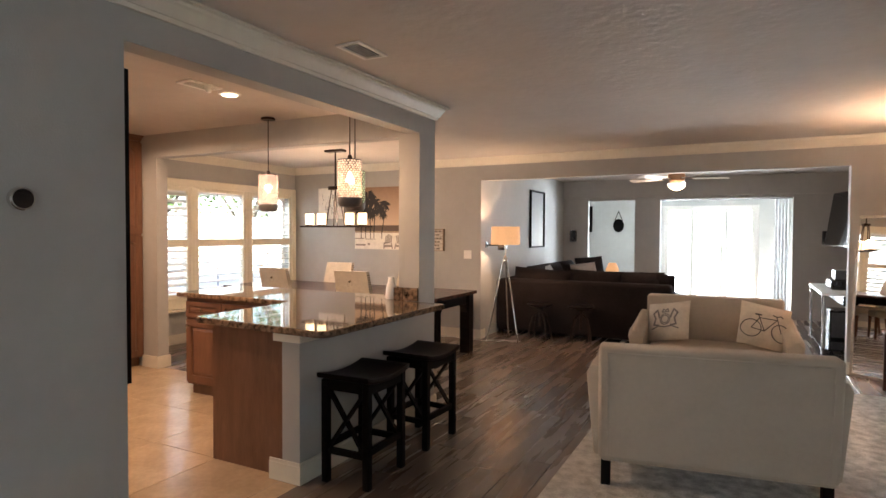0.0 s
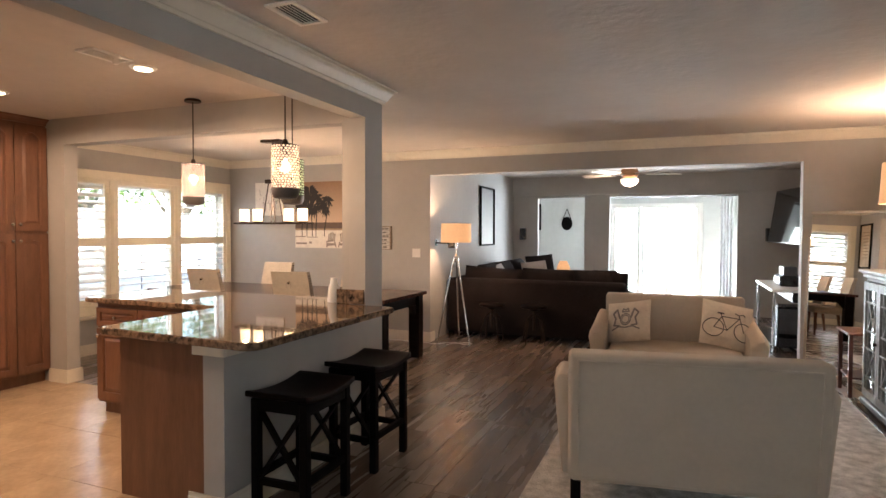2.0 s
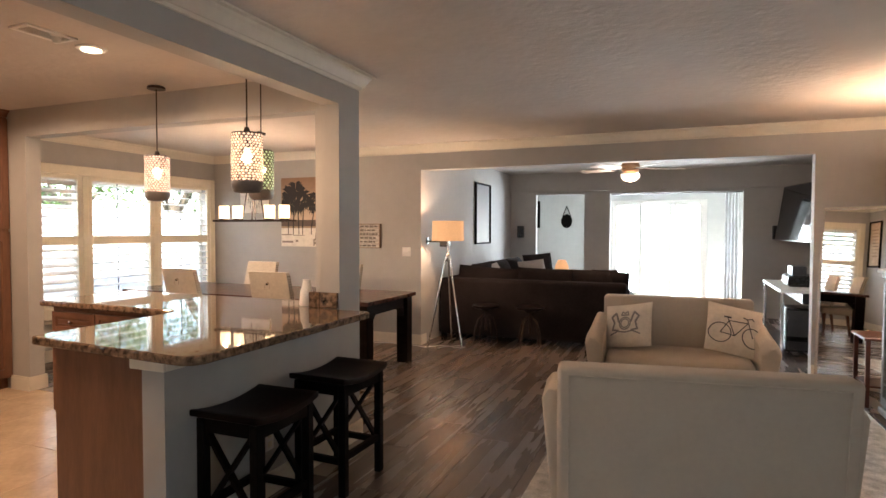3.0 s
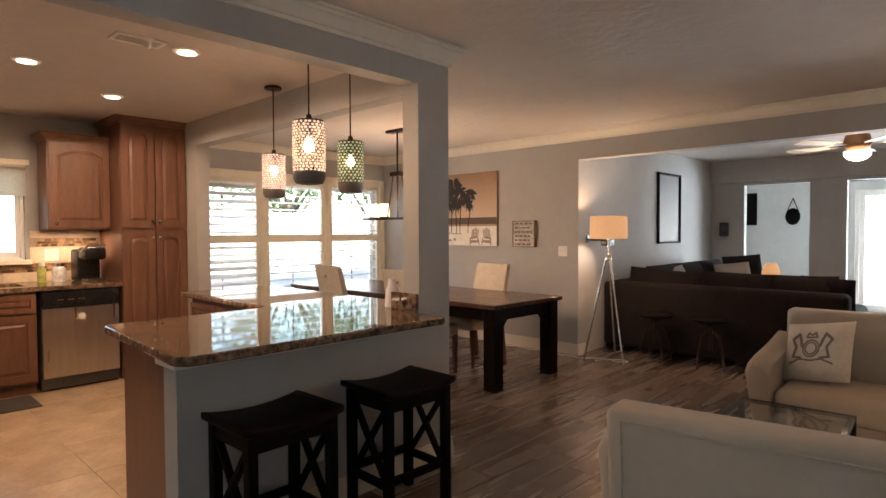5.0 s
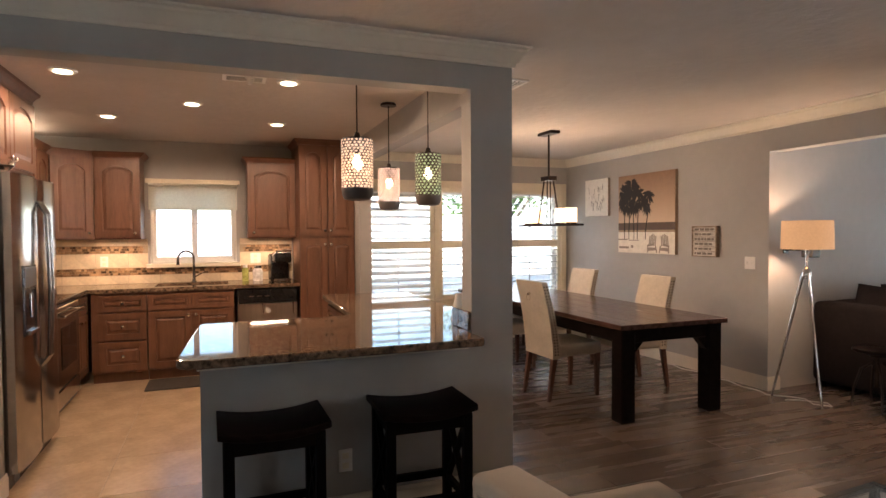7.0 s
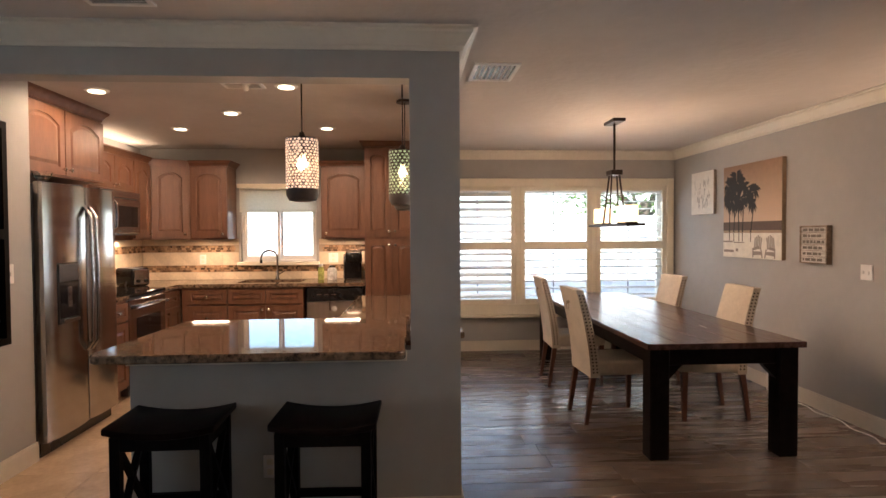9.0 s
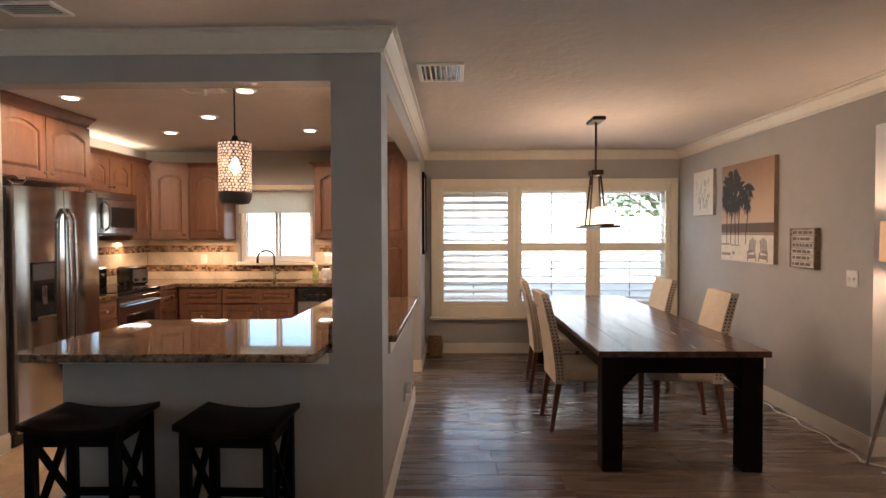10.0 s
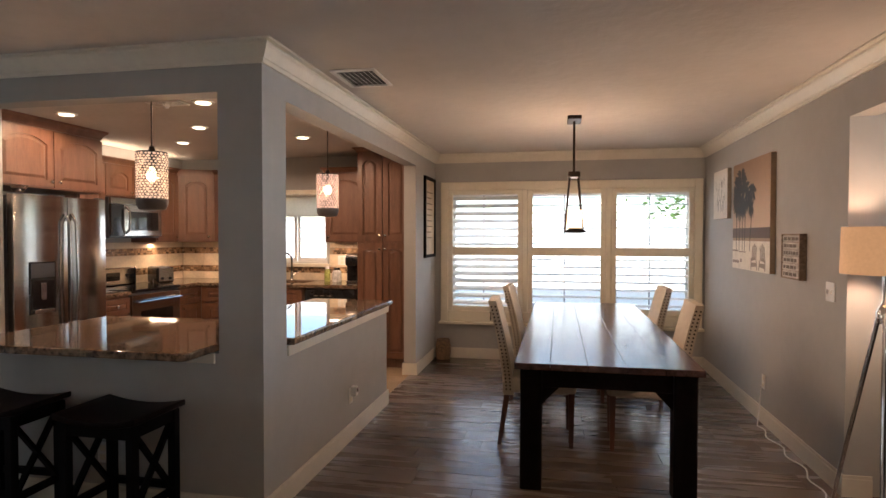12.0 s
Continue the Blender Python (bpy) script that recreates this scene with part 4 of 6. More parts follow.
def dining_chair(m):
    c = thing("dining_chair", m, "cream linen parsons chair with nailhead trim and wooden legs", "chair", "chairs round the dining table")
    bm = bmesh.new()
    soft_box(bm, -0.225, 0.225, -0.20, 0.27, 0.37, 0.485, 0.03)
    part("seat", bm, CHAIR_CLOTH, c, smooth=True)
    bm = bmesh.new()
    n, rows = 8, []
    for i in range(n + 1):
        u = i / n
        z = 0.36 + u * 0.66
        y = -0.20 - 0.12 * u ** 1.6
        w = 0.225 - 0.012 * u
        th = 0.075 - 0.02 * u
        rows.append([bm.verts.new((sx * w, y + sy * th / 2, z)) for sx, sy in ((-1, -1), (1, -1), (1, 1), (-1, 1))])
    for a, b in zip(rows, rows[1:]):
        for i in range(4):
            bm.faces.new((a[i], a[(i + 1) % 4], b[(i + 1) % 4], b[i]))
    bm.faces.new(rows[0][::-1]), bm.faces.new(rows[-1])
    sharp = [e for e in bm.edges if len(e.link_faces) == 2 and e.calc_face_angle() > 0.9]
    bmesh.ops.bevel(bm, geom=sharp, offset=0.014, segments=3, profile=0.5, affect="EDGES")
    back = part("backrest", bm, CHAIR_CLOTH, c, smooth=True)
    bm = bmesh.new()
    for sx in (-1, 1):
        for i in range(24):
            u = i / 23
            z = 0.40 + u * 0.58
            uu = (z - 0.36) / 0.66
            for off in (-0.014, 0.014):
                bmesh.ops.create_icosphere(bm, subdivisions=1, radius=0.0075, matrix=Matrix.Translation((sx * (0.226 - 0.012 * uu), -0.20 - 0.12 * uu ** 1.6 + off, z)))
    part("nailheads", bm, BRONZE, back, "bronze nailheads along the edge")
    tagged(back.children[-1], kind="stuff")
    bm = bmesh.new()
    bmesh.ops.create_cone(bm, cap_ends=False, segments=20, radius1=0.03, radius2=0.03, depth=0.006, matrix=pose(0, -0.345, 0.88, 90, 0, 0))
    tube(bm, (0, -0.33, 0.915), (0, -0.35, 0.905), 0.012)
    part("pull_ring", bm, NICKEL, back, "small metal pull ring")
    for sx in (-1, 1):
        for yy, lean in ((0.235, 0.0), (-0.205, -0.06)):
            bm = bmesh.new()
            top = [bm.verts.new((sx * 0.195 + a * 0.022, yy + b * 0.022, 0.40)) for a, b in ((-1, -1), (1, -1), (1, 1), (-1, 1))]
            bot = [bm.verts.new((sx * 0.20 + a * 0.014, yy + lean + b * 0.014, 0.0)) for a, b in ((-1, -1), (1, -1), (1, 1), (-1, 1))]
            bm.faces.new(top), bm.faces.new(bot[::-1])
            for i in range(4):
                bm.faces.new((bot[i], bot[(i + 1) % 4], top[(i + 1) % 4], top[i]))
            part("leg", bm, LEG_WOOD, c)
    return c


ch = dining_chair(pose(-3.83, 5.50, 0, 0, 0, 2))
copy_thing(ch, pose(-4.95, 5.51, 0, 0, 0, -2))
copy_thing(ch, pose(-3.84, 6.26, 0, 0, 0, 178))
copy_thing(ch, pose(-5.03, 6.27, 0, 0, 0, 181))


def chandelier():
    c = thing("chandelier", pose(-4.49, 5.77, 0), "bronze linear chandelier with lit candle glass shades", "chandelier")
    part("canopy", boxes((-0.13, 0.13, -0.055, 0.055, CEIL - 0.03, CEIL - 0.001), bevel=0.004), BRONZE, c)
    bm = bmesh.new()
    tube(bm, (0, 0, 2.01), (0, 0, CEIL - 0.02), 0.010)
    part("stem", bm, BRONZE, c)
    part("hub", boxes((-0.075, 0.075, -0.05, 0.05, 1.965, 2.01), bevel=0.004), BRONZE, c)
    for sx in (-1, 1):
        for sy in (-1, 1):
            bm = bmesh.new()
            bar(bm, (sx * 0.03, sy * 0.035, 1.97), (sx * 0.085, sy * 0.073, 1.515), 0.012, 0.012)
            part("strut", bm, BRONZE, c)
    part("lower_frame", boxes((-0.495, 0.495, -0.08, -0.066, 1.505, 1.525), (-0.495, 0.495, 0.066, 0.08, 1.505, 1.525), (-0.495, -0.481, -0.066, 0.066, 1.505, 1.525), (0.481, 0.495, -0.066, 0.066, 1.505, 1.525)), BRONZE, c)
    for x in (-0.405, -0.215, 0.215, 0.405):
        bm = bmesh.new()
        tube(bm, (x, 0, 1.525), (x, 0, 1.54), 0.05, 0.05, 16)
        box(bm, x - 0.012, x + 0.012, -0.07, 0.07, 1.508, 1.524)
        part("cup", bm, BRONZE, c)
        bm = bmesh.new()
        tube(bm, (x, 0, 1.541), (x, 0, 1.678), 0.054, 0.054, 20)
        s = part("candle_shade", bm, CANDLE_GLASS, c, "glowing cream glass shade", smooth=True)
        s.visible_shadow = False


chandelier()


# pictures on the wall
def beach_canvas():
    p = thing("beach_canvas", pose(-4.765, PY, 1.655, 90, 0, 0), "large sepia beach canvas with palm trees and chairs", "picture")
    sep = {k: mat("print_" + k, c, 0.7, scale=20, var=0.06) for k, c in (("sea", (0.11, 0.075, 0.055)), ("shore", (0.34, 0.25, 0.17)), ("sand", (0.72, 0.68, 0.60)), ("palm", (0.022, 0.018, 0.016)), ("wood", (0.27, 0.23, 0.20)))}
    w, h = 0.475, 0.46
    part("canvas", boxes((-w, w, -h, h, 0.002, 0.04), bevel=0.002), sep["shore"], p)
    def flat(name, rects, k, z):
        return part(name, boxes(*[(a, b, c, d, z, z + 0.0012) for a, b, c, d in rects]), sep[k], p)
    part("printed_sky", boxes((-w, w, -0.105, h, 0.0405, 0.0417)), fade_mat("print_sky_fade", (0.56, 0.42, 0.30), (0.27, 0.165, 0.10), -0.1, 0.46), p)
    flat("sea", [(-w, w, -0.19, -0.1055)], "sea", 0.0405)
    flat("sand", [(-w, w, -h, -0.215)], "sand", 0.0405)
    rng = random.Random(5)
    bm = bmesh.new()
    # crowns of long drooping fronds, each a row of narrow leaflets
    for cx, cy, size in ((-0.37, 0.25, 0.16), (-0.24, 0.30, 0.18), (-0.30, 0.12, 0.15), (-0.13, 0.21, 0.17), (-0.40, 0.13, 0.12), (-0.18, 0.08, 0.14), (-0.05, 0.14, 0.13), (0.05, 0.19, 0.13), (0.03, 0.07, 0.10)):
        for i in range(34):
            a = rng.uniform(0, 2 * math.pi)
            r = size * rng.uniform(0.6, 1.0)
            droop = 0.25 * r
            mid = (cx + 0.55 * r * math.cos(a), cy + 0.55 * r * math.sin(a) + 0.05 * r)
            tip = (cx + r * math.cos(a), cy + r * math.sin(a) - droop)
            k = 0.13 * r
            nx, ny = -math.sin(a) * k, math.cos(a) * k
            quad = ((cx, cy), (mid[0] - nx, mid[1] - ny), tip, (mid[0] + nx, mid[1] + ny))
            z = 0.0422 + i * 0.00001
            bm.faces.new([bm.verts.new((max(-w + 0.003, min(w - 0.003, x)), min(h - 0.003, y), z)) for x, y in quad])
    for x, lean in ((-0.36, 0.0), (-0.27, 0.01), (-0.20, -0.01), (-0.12, 0.01), (0.04, 0.03)):
        bm.faces.new([bm.verts.new(v) for v in ((x - 0.010 - lean, -0.21, 0.0424), (x + 0.010 - lean, -0.21, 0.0424), (x + 0.006 + lean, 0.12, 0.0424), (x - 0.006 + lean, 0.12, 0.0424))])
        bm.faces.new([bm.verts.new(v) for v in ((x - 0.006 - lean, -0.30, 0.0424), (x + 0.006 - lean, -0.30, 0.0424), (x + 0.006 - lean, -0.215, 0.0424), (x - 0.006 - lean, -0.215, 0.0424))])
    part("palm_grove", bm, sep["palm"], p, "dark palm silhouettes")
    for cx, turn in ((0.12, 1), (0.31, -1)):
        bm = bmesh.new()
        for k in range(5):
            x0 = cx + turn * (-0.055 + 0.024 * k)
            top = -0.235 - 0.012 * abs(k - 2)
            bm.faces.new([bm.verts.new((x, y, 0.0430)) for x, y in ((x0, -0.37), (x0 + 0.018, -0.37), (x0 + 0.018 + turn * 0.012, top), (x0 + turn * 0.012, top))])
        for q in (((-0.08, -0.36), (0.02, -0.34), (0.02, -0.365), (-0.08, -0.385)), ((-0.08, -0.37), (-0.062, -0.37), (-0.062, -0.45), (-0.08, -0.45)), ((-0.07, -0.39), (0.06, -0.39), (0.06, -0.42), (-0.07, -0.43)), ((0.045, -0.37), (0.065, -0.37), (0.085, -0.45), (0.067, -0.45))):
            bm.faces.new([bm.verts.new((cx + turn * x, y, 0.0427)) for x, y in q])
        part("beach_chair", bm, sep["wood"], p)
    flat("shadow_marks", [(-0.47, -0.30, -0.31, -0.295), (-0.28, -0.10, -0.315, -0.305), (-0.46, -0.28, -0.41, -0.385), (-0.24, -0.20, -0.40, -0.37)], "wood", 0.0425)


beach_canvas()
p = thing("small_print", pose(-5.70, PY, 1.888, 90, 0, 0), "small white print with sketched figures in a thin frame", "picture")
part("frame", boxes((-0.245, 0.245, -0.24, 0.24, 0.001, 0.034), bevel=0.003), mat("pale_frame", (0.30, 0.25, 0.20), 0.6, var=0.2), p)
part("print", boxes((-0.243, 0.243, -0.238, 0.238, 0.0345, 0.0365)), PAPER, p)
bm = bmesh.new()
rng = random.Random(3)
for i in range(46):
    x, y = rng.uniform(-0.17, 0.17), rng.uniform(-0.18, 0.10)
    bar(bm, (x, y, 0.0370), (x + rng.uniform(-0.02, 0.02), y + rng.uniform(0.02, 0.08), 0.0370), 0.006, 0.0006)
tagged(part("sketch_lines", bm, mat("ink_grey", (0.22, 0.21, 0.20), 0.8), p), kind="stuff")
p = thing("word_sign", pose(-3.89, PY, 1.343, 90, 0, 0), "small wooden box sign of whitewashed slats with dark lettering", "sign")
OLD = mat("sign_wood", (0.20, 0.15, 0.11), 0.7, scale=6, var=0.25, stretch=(1, 8, 8), rand=0.2)
INK_SIGN = mat("sign_ink", (0.15, 0.13, 0.115), 0.8)
WASHED = mat("whitewashed_board", (0.46, 0.43, 0.39), 0.8, scale=9, var=0.2, stretch=(1, 6, 6), rand=0.12)
part("frame", boxes((-0.16, 0.16, -0.155, 0.155, 0.001, 0.030), (-0.16, -0.148, -0.155, 0.155, 0.030, 0.045), (0.148, 0.16, -0.155, 0.155, 0.030, 0.045), (-0.148, 0.148, -0.155, -0.147, 0.030, 0.045), (-0.148, 0.148, 0.147, 0.155, 0.030, 0.045)), OLD, p)
for i in range(6):
    s = part("slat", boxes((-0.147, 0.147, -0.146 + i * 0.0487, -0.100 + i * 0.0487, 0.0302, 0.040), bevel=0.002), WASHED, p)
    bm = bmesh.new()
    x = -0.125
    while x < 0.10:
        w = rng.uniform(0.02, 0.06)
        box(bm, x, min(x + w, 0.13), -0.134 + i * 0.0487, -0.112 + i * 0.0487, 0.0402, 0.0408)
        x += w + 0.012
    part("lettering", bm, INK_SIGN, s)
p = thing("framed_print", pose(-6.10, SY, 1.69, 90, 0, 180), "tall dark-framed parchment print", "picture")
part("frame", boxes((-0.27, -0.235, -0.46, 0.46, 0.001, 0.028), (0.235, 0.27, -0.46, 0.46, 0.001, 0.028), (-0.235, 0.235, 0.425, 0.46, 0.001, 0.028), (-0.235, 0.235, -0.46, -0.425, 0.001, 0.028)), BLACK_WOOD, p)
part("print", boxes((-0.235, 0.235, -0.425, 0.425, 0.002, 0.012)), mat("parchment", (0.58, 0.46, 0.33), 0.8, scale=6, var=0.1), p)
bm = bmesh.new()
for i in range(9):
    box(bm, -0.15, 0.15 - rng.uniform(0, 0.08), 0.28 - i * 0.065, 0.292 - i * 0.065, 0.0125, 0.013)
part("text_lines", bm, mat("ink_brown", (0.16, 0.11, 0.08), 0.8), p)
bk = thing("wicker_basket", pose(-6.32, 4.30, 0), "small brown woven wicker bin on the floor", "basket")
bm = bmesh.new()
for i in range(12):
    r = 0.075 + 0.012 * math.sin(i * 0.3)
    turned(bm, [(r, 0.006 + i * 0.02), (r + 0.008, 0.012 + i * 0.02), (r, 0.024 + i * 0.02)], n=18)
part("weave", bm, mat("wicker", (0.24, 0.15, 0.09), 0.7, scale=40, var=0.3, bump=0.5), bk, smooth=True)
part("bottom", boxes((-0.05, 0.05, -0.05, 0.05, 0.0, 0.006)), DARK_WOOD, bk)


def plate(name, m, label, w, h, kind):
    s = thing(name, m, label, "wall plate")
    part("plate", boxes((-w / 2, w / 2, -h / 2, h / 2, 0.0, 0.007), bevel=0.003), WHITE, s)
    if kind == "switch":
        for k in range(round(w / 0.055)):
            x = (k - (round(w / 0.055) - 1) / 2) * 0.05
            part("toggle", boxes((x - 0.006, x + 0.006, -0.013, 0.013, 0.007, 0.016), bevel=0.003), WHITE, s)
    else:
        for z in (-0.025, 0.025):
            part("socket", boxes((-0.016, 0.016, z - 0.015, z + 0.015, 0.007, 0.009), bevel=0.002), CREAM, s)


plate("light_switch", pose(-3.375, PY, 1.148, 90, 0, 0), "white double light switch on the grey wall", 0.115, 0.115, "switch")
plate("wall_outlet", pose(-4.50, PY, 0.33, 90, 0, 0), "white wall outlet above the baseboard", 0.07, 0.115, "outlet")
plate("wall_outlet", pose(-3.50, SY, 0.32, 90, 0, 180), "white wall outlet on the half wall", 0.07, 0.115, "outlet")
plate("wall_outlet", pose(KX, 3.22, 0.30, 90, 0, 90), "white wall outlet behind the bar stools", 0.07, 0.115, "outlet")
plate("light_switch", pose(-2.98, 1.51, 1.22, 90, 0, 180), "white light switch beside the refrigerator", 0.075, 0.12, "switch")
plate("wall_outlet", pose(KWX + 0.011, 1.5, 1.16, 90, 0, 90), "white outlet in the tile backsplash", 0.075, 0.115, "outlet")
plate("wall_outlet", pose(KWX + 0.011, 3.02, 1.17, 90, 0, 90), "white outlet in the tile backsplash", 0.115, 0.115, "outlet")
plug = thing("plug_adapter", pose(-3.50, SY + 0.009, 0.35), "small white plug-in night light", "adapter")
part("body", boxes((-0.022, 0.022, 0, 0.045, -0.03, 0.04), bevel=0.006), WHITE, plug)
part("lens", boxes((-0.012, 0.012, 0.045, 0.05, 0.0, 0.03), bevel=0.002), BLACK, plug)

# cable along the baseboard
cable = thing("white_cable", pose(0, 0, 0), "loose white cable along the baseboard", "cable")
bm = bmesh.new()
pts = [(-4.5, 7.228, 0.30), (-4.49, 7.215, 0.10), (-4.45, 7.19, 0.005)]
for i in range(26):
    x = -4.4 + i * 0.053
    pts.append((x, 7.175 + 0.022 * math.sin(i * 0.9) - (0.05 if i > 18 else 0.0) * (i - 18) / 7, 0.005))
pts += [(-2.95, 7.25, 0.005), (-2.85, 7.30, 0.006), (-2.72, 7.22, 0.006), (-2.62, 7.30, 0.006), (-2.70, 7.36, 0.006), (-2.84, 7.20, 0.012), (-2.9, 7.12, 0.006)]
path_tube(bm, pts, 0.005, n=6)
part("cord", bm, WHITE, cable, smooth=True)


# ---------------------------------------------------------------- lamps of the kitchen
def pendant(x, y, z0, shade_h, r, glass, base, name_label, pattern, shape=False):
    p = thing("pendant_lamp", pose(x, y, 0), name_label, "pendant lamp", "pendants over the bar")
    bm = bmesh.new()
    turned(bm, [(0.062, CEIL - 0.022), (0.062, CEIL - 0.008), (0.055, CEIL - 0.001)], n=24)
    part("canopy", bm, BRONZE, p, smooth=True)
    bm = bmesh.new()
    tube(bm, (0, 0, z0 + shade_h + 0.02), (0, 0, CEIL - 0.02), 0.0045, n=8)
    part("rod", bm, BRONZE, p)
    bm = bmesh.new()
    turned(bm, [(r * 0.96, z0 + shade_h), (r * 0.96, z0 + shade_h + 0.006), (0.02, z0 + shade_h + 0.012), (0.012, z0 + shade_h + 0.04)], n=24)
    part("cap", bm, BRONZE, p, smooth=True)
    bm = bmesh.new()
    turned(bm, [(r * 0.5, z0 - 0.045), (r * 0.82, z0 - 0.04), (r * 0.97, z0 - 0.015), (r * 1.0, z0 + 0.012), (r * 1.0, z0 + 0.02)], n=28)
    part("bottom_cup", bm, base, p, "dark cup at the foot of the shade", smooth=True)
    # pierced shade: a dark net round small glowing lozenges
    net, chips = bmesh.new(), bmesh.new()
    nz, na = pattern
    dz = (shade_h - 0.02) / nz
    rng = random.Random(int(abs(x) * 100))
    for j in range(nz):
        for i in range(na):
            a = 2 * math.pi * (i + 0.5 * (j % 2)) / na
            zc = z0 + 0.02 + (j + 0.5) * dz
            w, h = math.pi * r / na, dz * 0.5
            k = rng.uniform(0.5, 0.75) if shape else rng.uniform(0.6, 0.94)
            a += rng.uniform(-0.4, 0.4) * w / r * (0.3 if shape else 1)
            def ring(target, scale, rad):
                return [target.verts.new((rad * math.cos(a + w * scale * math.cos(b) / r), rad * math.sin(a + w * scale * math.cos(b) / r), zc + h * scale * 1.1 * math.sin(b))) for b in [2 * math.pi * q / 8 + (math.pi / 8 if shape else 0) for q in range(8)]]
            outer, inner = ring(net, 1.08, r), ring(net, k, r * 1.004)
            for q in range(8):
                net.faces.new((outer[q], outer[(q + 1) % 8], inner[(q + 1) % 8], inner[q]))
            chips.faces.new(ring(chips, k, r * 0.995))
    part("shade_net", net, NET, p, "dark net between the glass pieces")
    sh = part("glass_mosaic", chips, glass, p, "small glass pieces glowing from within")
    sh.visible_shadow = False
    tagged(sh, kind="stuff")
    bm = bmesh.new()
    tube(bm, (0, 0, z0 + shade_h * 0.72), (0, 0, z0 + shade_h + 0.01), 0.013)
    part("socket", bm, BRONZE, p)
    bm = bmesh.new()
    turned(bm, [(0.004, z0 + shade_h * 0.42), (0.018, z0 + shade_h * 0.47), (0.024, z0 + shade_h * 0.55), (0.020, z0 + shade_h * 0.63), (0.011, z0 + shade_h * 0.72)], n=14)
    b = part("bulb", bm, BULB, p, "glowing clear bulb", smooth=True)
    b.visible_shadow = False


AMBER = mat("amber_mosaic", (0.80, 0.50, 0.33), 0.35, scale=60, var=0.25, emit=((1.0, 0.66, 0.46), 0.24))
PINK = mat("rose_mosaic", (0.80, 0.48, 0.38), 0.35, scale=60, var=0.25, emit=((1.0, 0.64, 0.48), 0.24))
GREEN = mat("green_mosaic", (0.34, 0.52, 0.34), 0.3, scale=60, var=0.3, emit=((0.66, 0.84, 0.46), 0.085))
for m_ in (AMBER, PINK, GREEN):
    m_.node_tree.nodes["Principled BSDF"].inputs["Transmission Weight"].default_value = 0.55
    m_.node_tree.nodes["Principled BSDF"].inputs["IOR"].default_value = 1.05
NET = mat("shade_solder", (0.035, 0.020, 0.013), 0.6, scale=40, var=0.3)
CUP = mat("grey_cup", (0.14, 0.125, 0.118), 0.5, 0.2)
pendant(-2.48, 3.35, 1.67, 0.283, 0.086, AMBER, CUP, "amber mosaic cylinder pendant lamp, lit", (17, 24))
pendant(-3.77, 3.89, 1.672, 0.278, 0.085, PINK, CUP, "rose mosaic cylinder pendant lamp, lit", (17, 24))
pendant(-2.82, 3.88, 1.663, 0.277, 0.083, GREEN, CUP, "green glass cylinder pendant lamp, lit", (14, 20), True)

for cx, cy in ((-3.535, 1.76), (-4.255, 2.46), (-5.0, 1.77), (-3.37, 3.09), (-4.93, 3.15)):
    c = thing("recessed_light", pose(cx, cy, CEIL), "lit recessed ceiling light with white ring", "ceiling light", "kitchen ceiling lights")
    bm = bmesh.new()
    turned(bm, [(0.054, -0.001), (0.054, -0.010), (0.076, -0.010), (0.082, -0.001)], n=28)
    part("trim_ring", bm, WHITE, c, smooth=True)
    bm = bmesh.new()
    tube(bm, (0, 0, -0.016), (0, 0, -0.0105), 0.052, n=24)
    part("lens", bm, CAN_LENS, c).visible_shadow = False


def ceiling_vent(m, w, d, n, deep=BLACK):
    v = thing("ceiling_vent", m, "white slatted air vent in the ceiling", "vent")
    part("frame", boxes((-w / 2, -w / 2 + 0.025, -d / 2, d / 2, -0.012, -0.001), (w / 2 - 0.025, w / 2, -d / 2, d / 2, -0.012, -0.001), (-w / 2 + 0.025, w / 2 - 0.025, -d / 2, -d / 2 + 0.025, -0.012, -0.001), (-w / 2 + 0.025, w / 2 - 0.025, d / 2 - 0.025, d / 2, -0.012, -0.001), bevel=0.002), WHITE, v)
    part("backing", boxes((-w / 2 + 0.02, w / 2 - 0.02, -d / 2 + 0.02, d / 2 - 0.02, -0.003, -0.0015)), deep, v)
    me = mesh_of("slat", boxes((-0.006, 0.006, -d / 2 + 0.026, d / 2 - 0.026, -0.0012, 0.0012)), WHITE)
    for i in range(n):
        s = new("slat", me)
        s.parent, s.matrix_basis = v, pose(-w / 2 + 0.03 + (i + 0.5) * (w - 0.06) / n, 0, -0.012, 0, 38, 0)


ceiling_vent(pose(-1.90, 2.68, CEIL), 0.16, 0.28, 5)
ceiling_vent(pose(-2.97, 4.45, CEIL, 0, 0, 90), 0.28, 0.38, 7)
ceiling_vent(pose(-3.35, 2.81, CEIL), 0.15, 0.27, 5, CEILING)

sensor = thing("ceiling_sensor", pose(-3.30, 2.84, CEIL), "small white plastic sensor under the kitchen ceiling", "sensor")
bm = bmesh.new()
turned(bm, [(0.012, -0.055), (0.020, -0.045), (0.020, -0.022), (0.032, -0.012), (0.034, -0.001)], n=18)
part("body", bm, WHITE, sensor, smooth=True)
dish = thing("glass_dish", pose(-3.34, 1.50, 1.816), "small clear glass dish on top of the refrigerator", "dish")
bm = bmesh.new()
turned(bm, [(0.03, 0.0), (0.035, 0.006), (0.055, 0.03), (0.06, 0.055), (0.055, 0.055), (0.05, 0.03), (0.02, 0.010)], n=20)
part("bowl", bm, GLASS, dish, smooth=True)

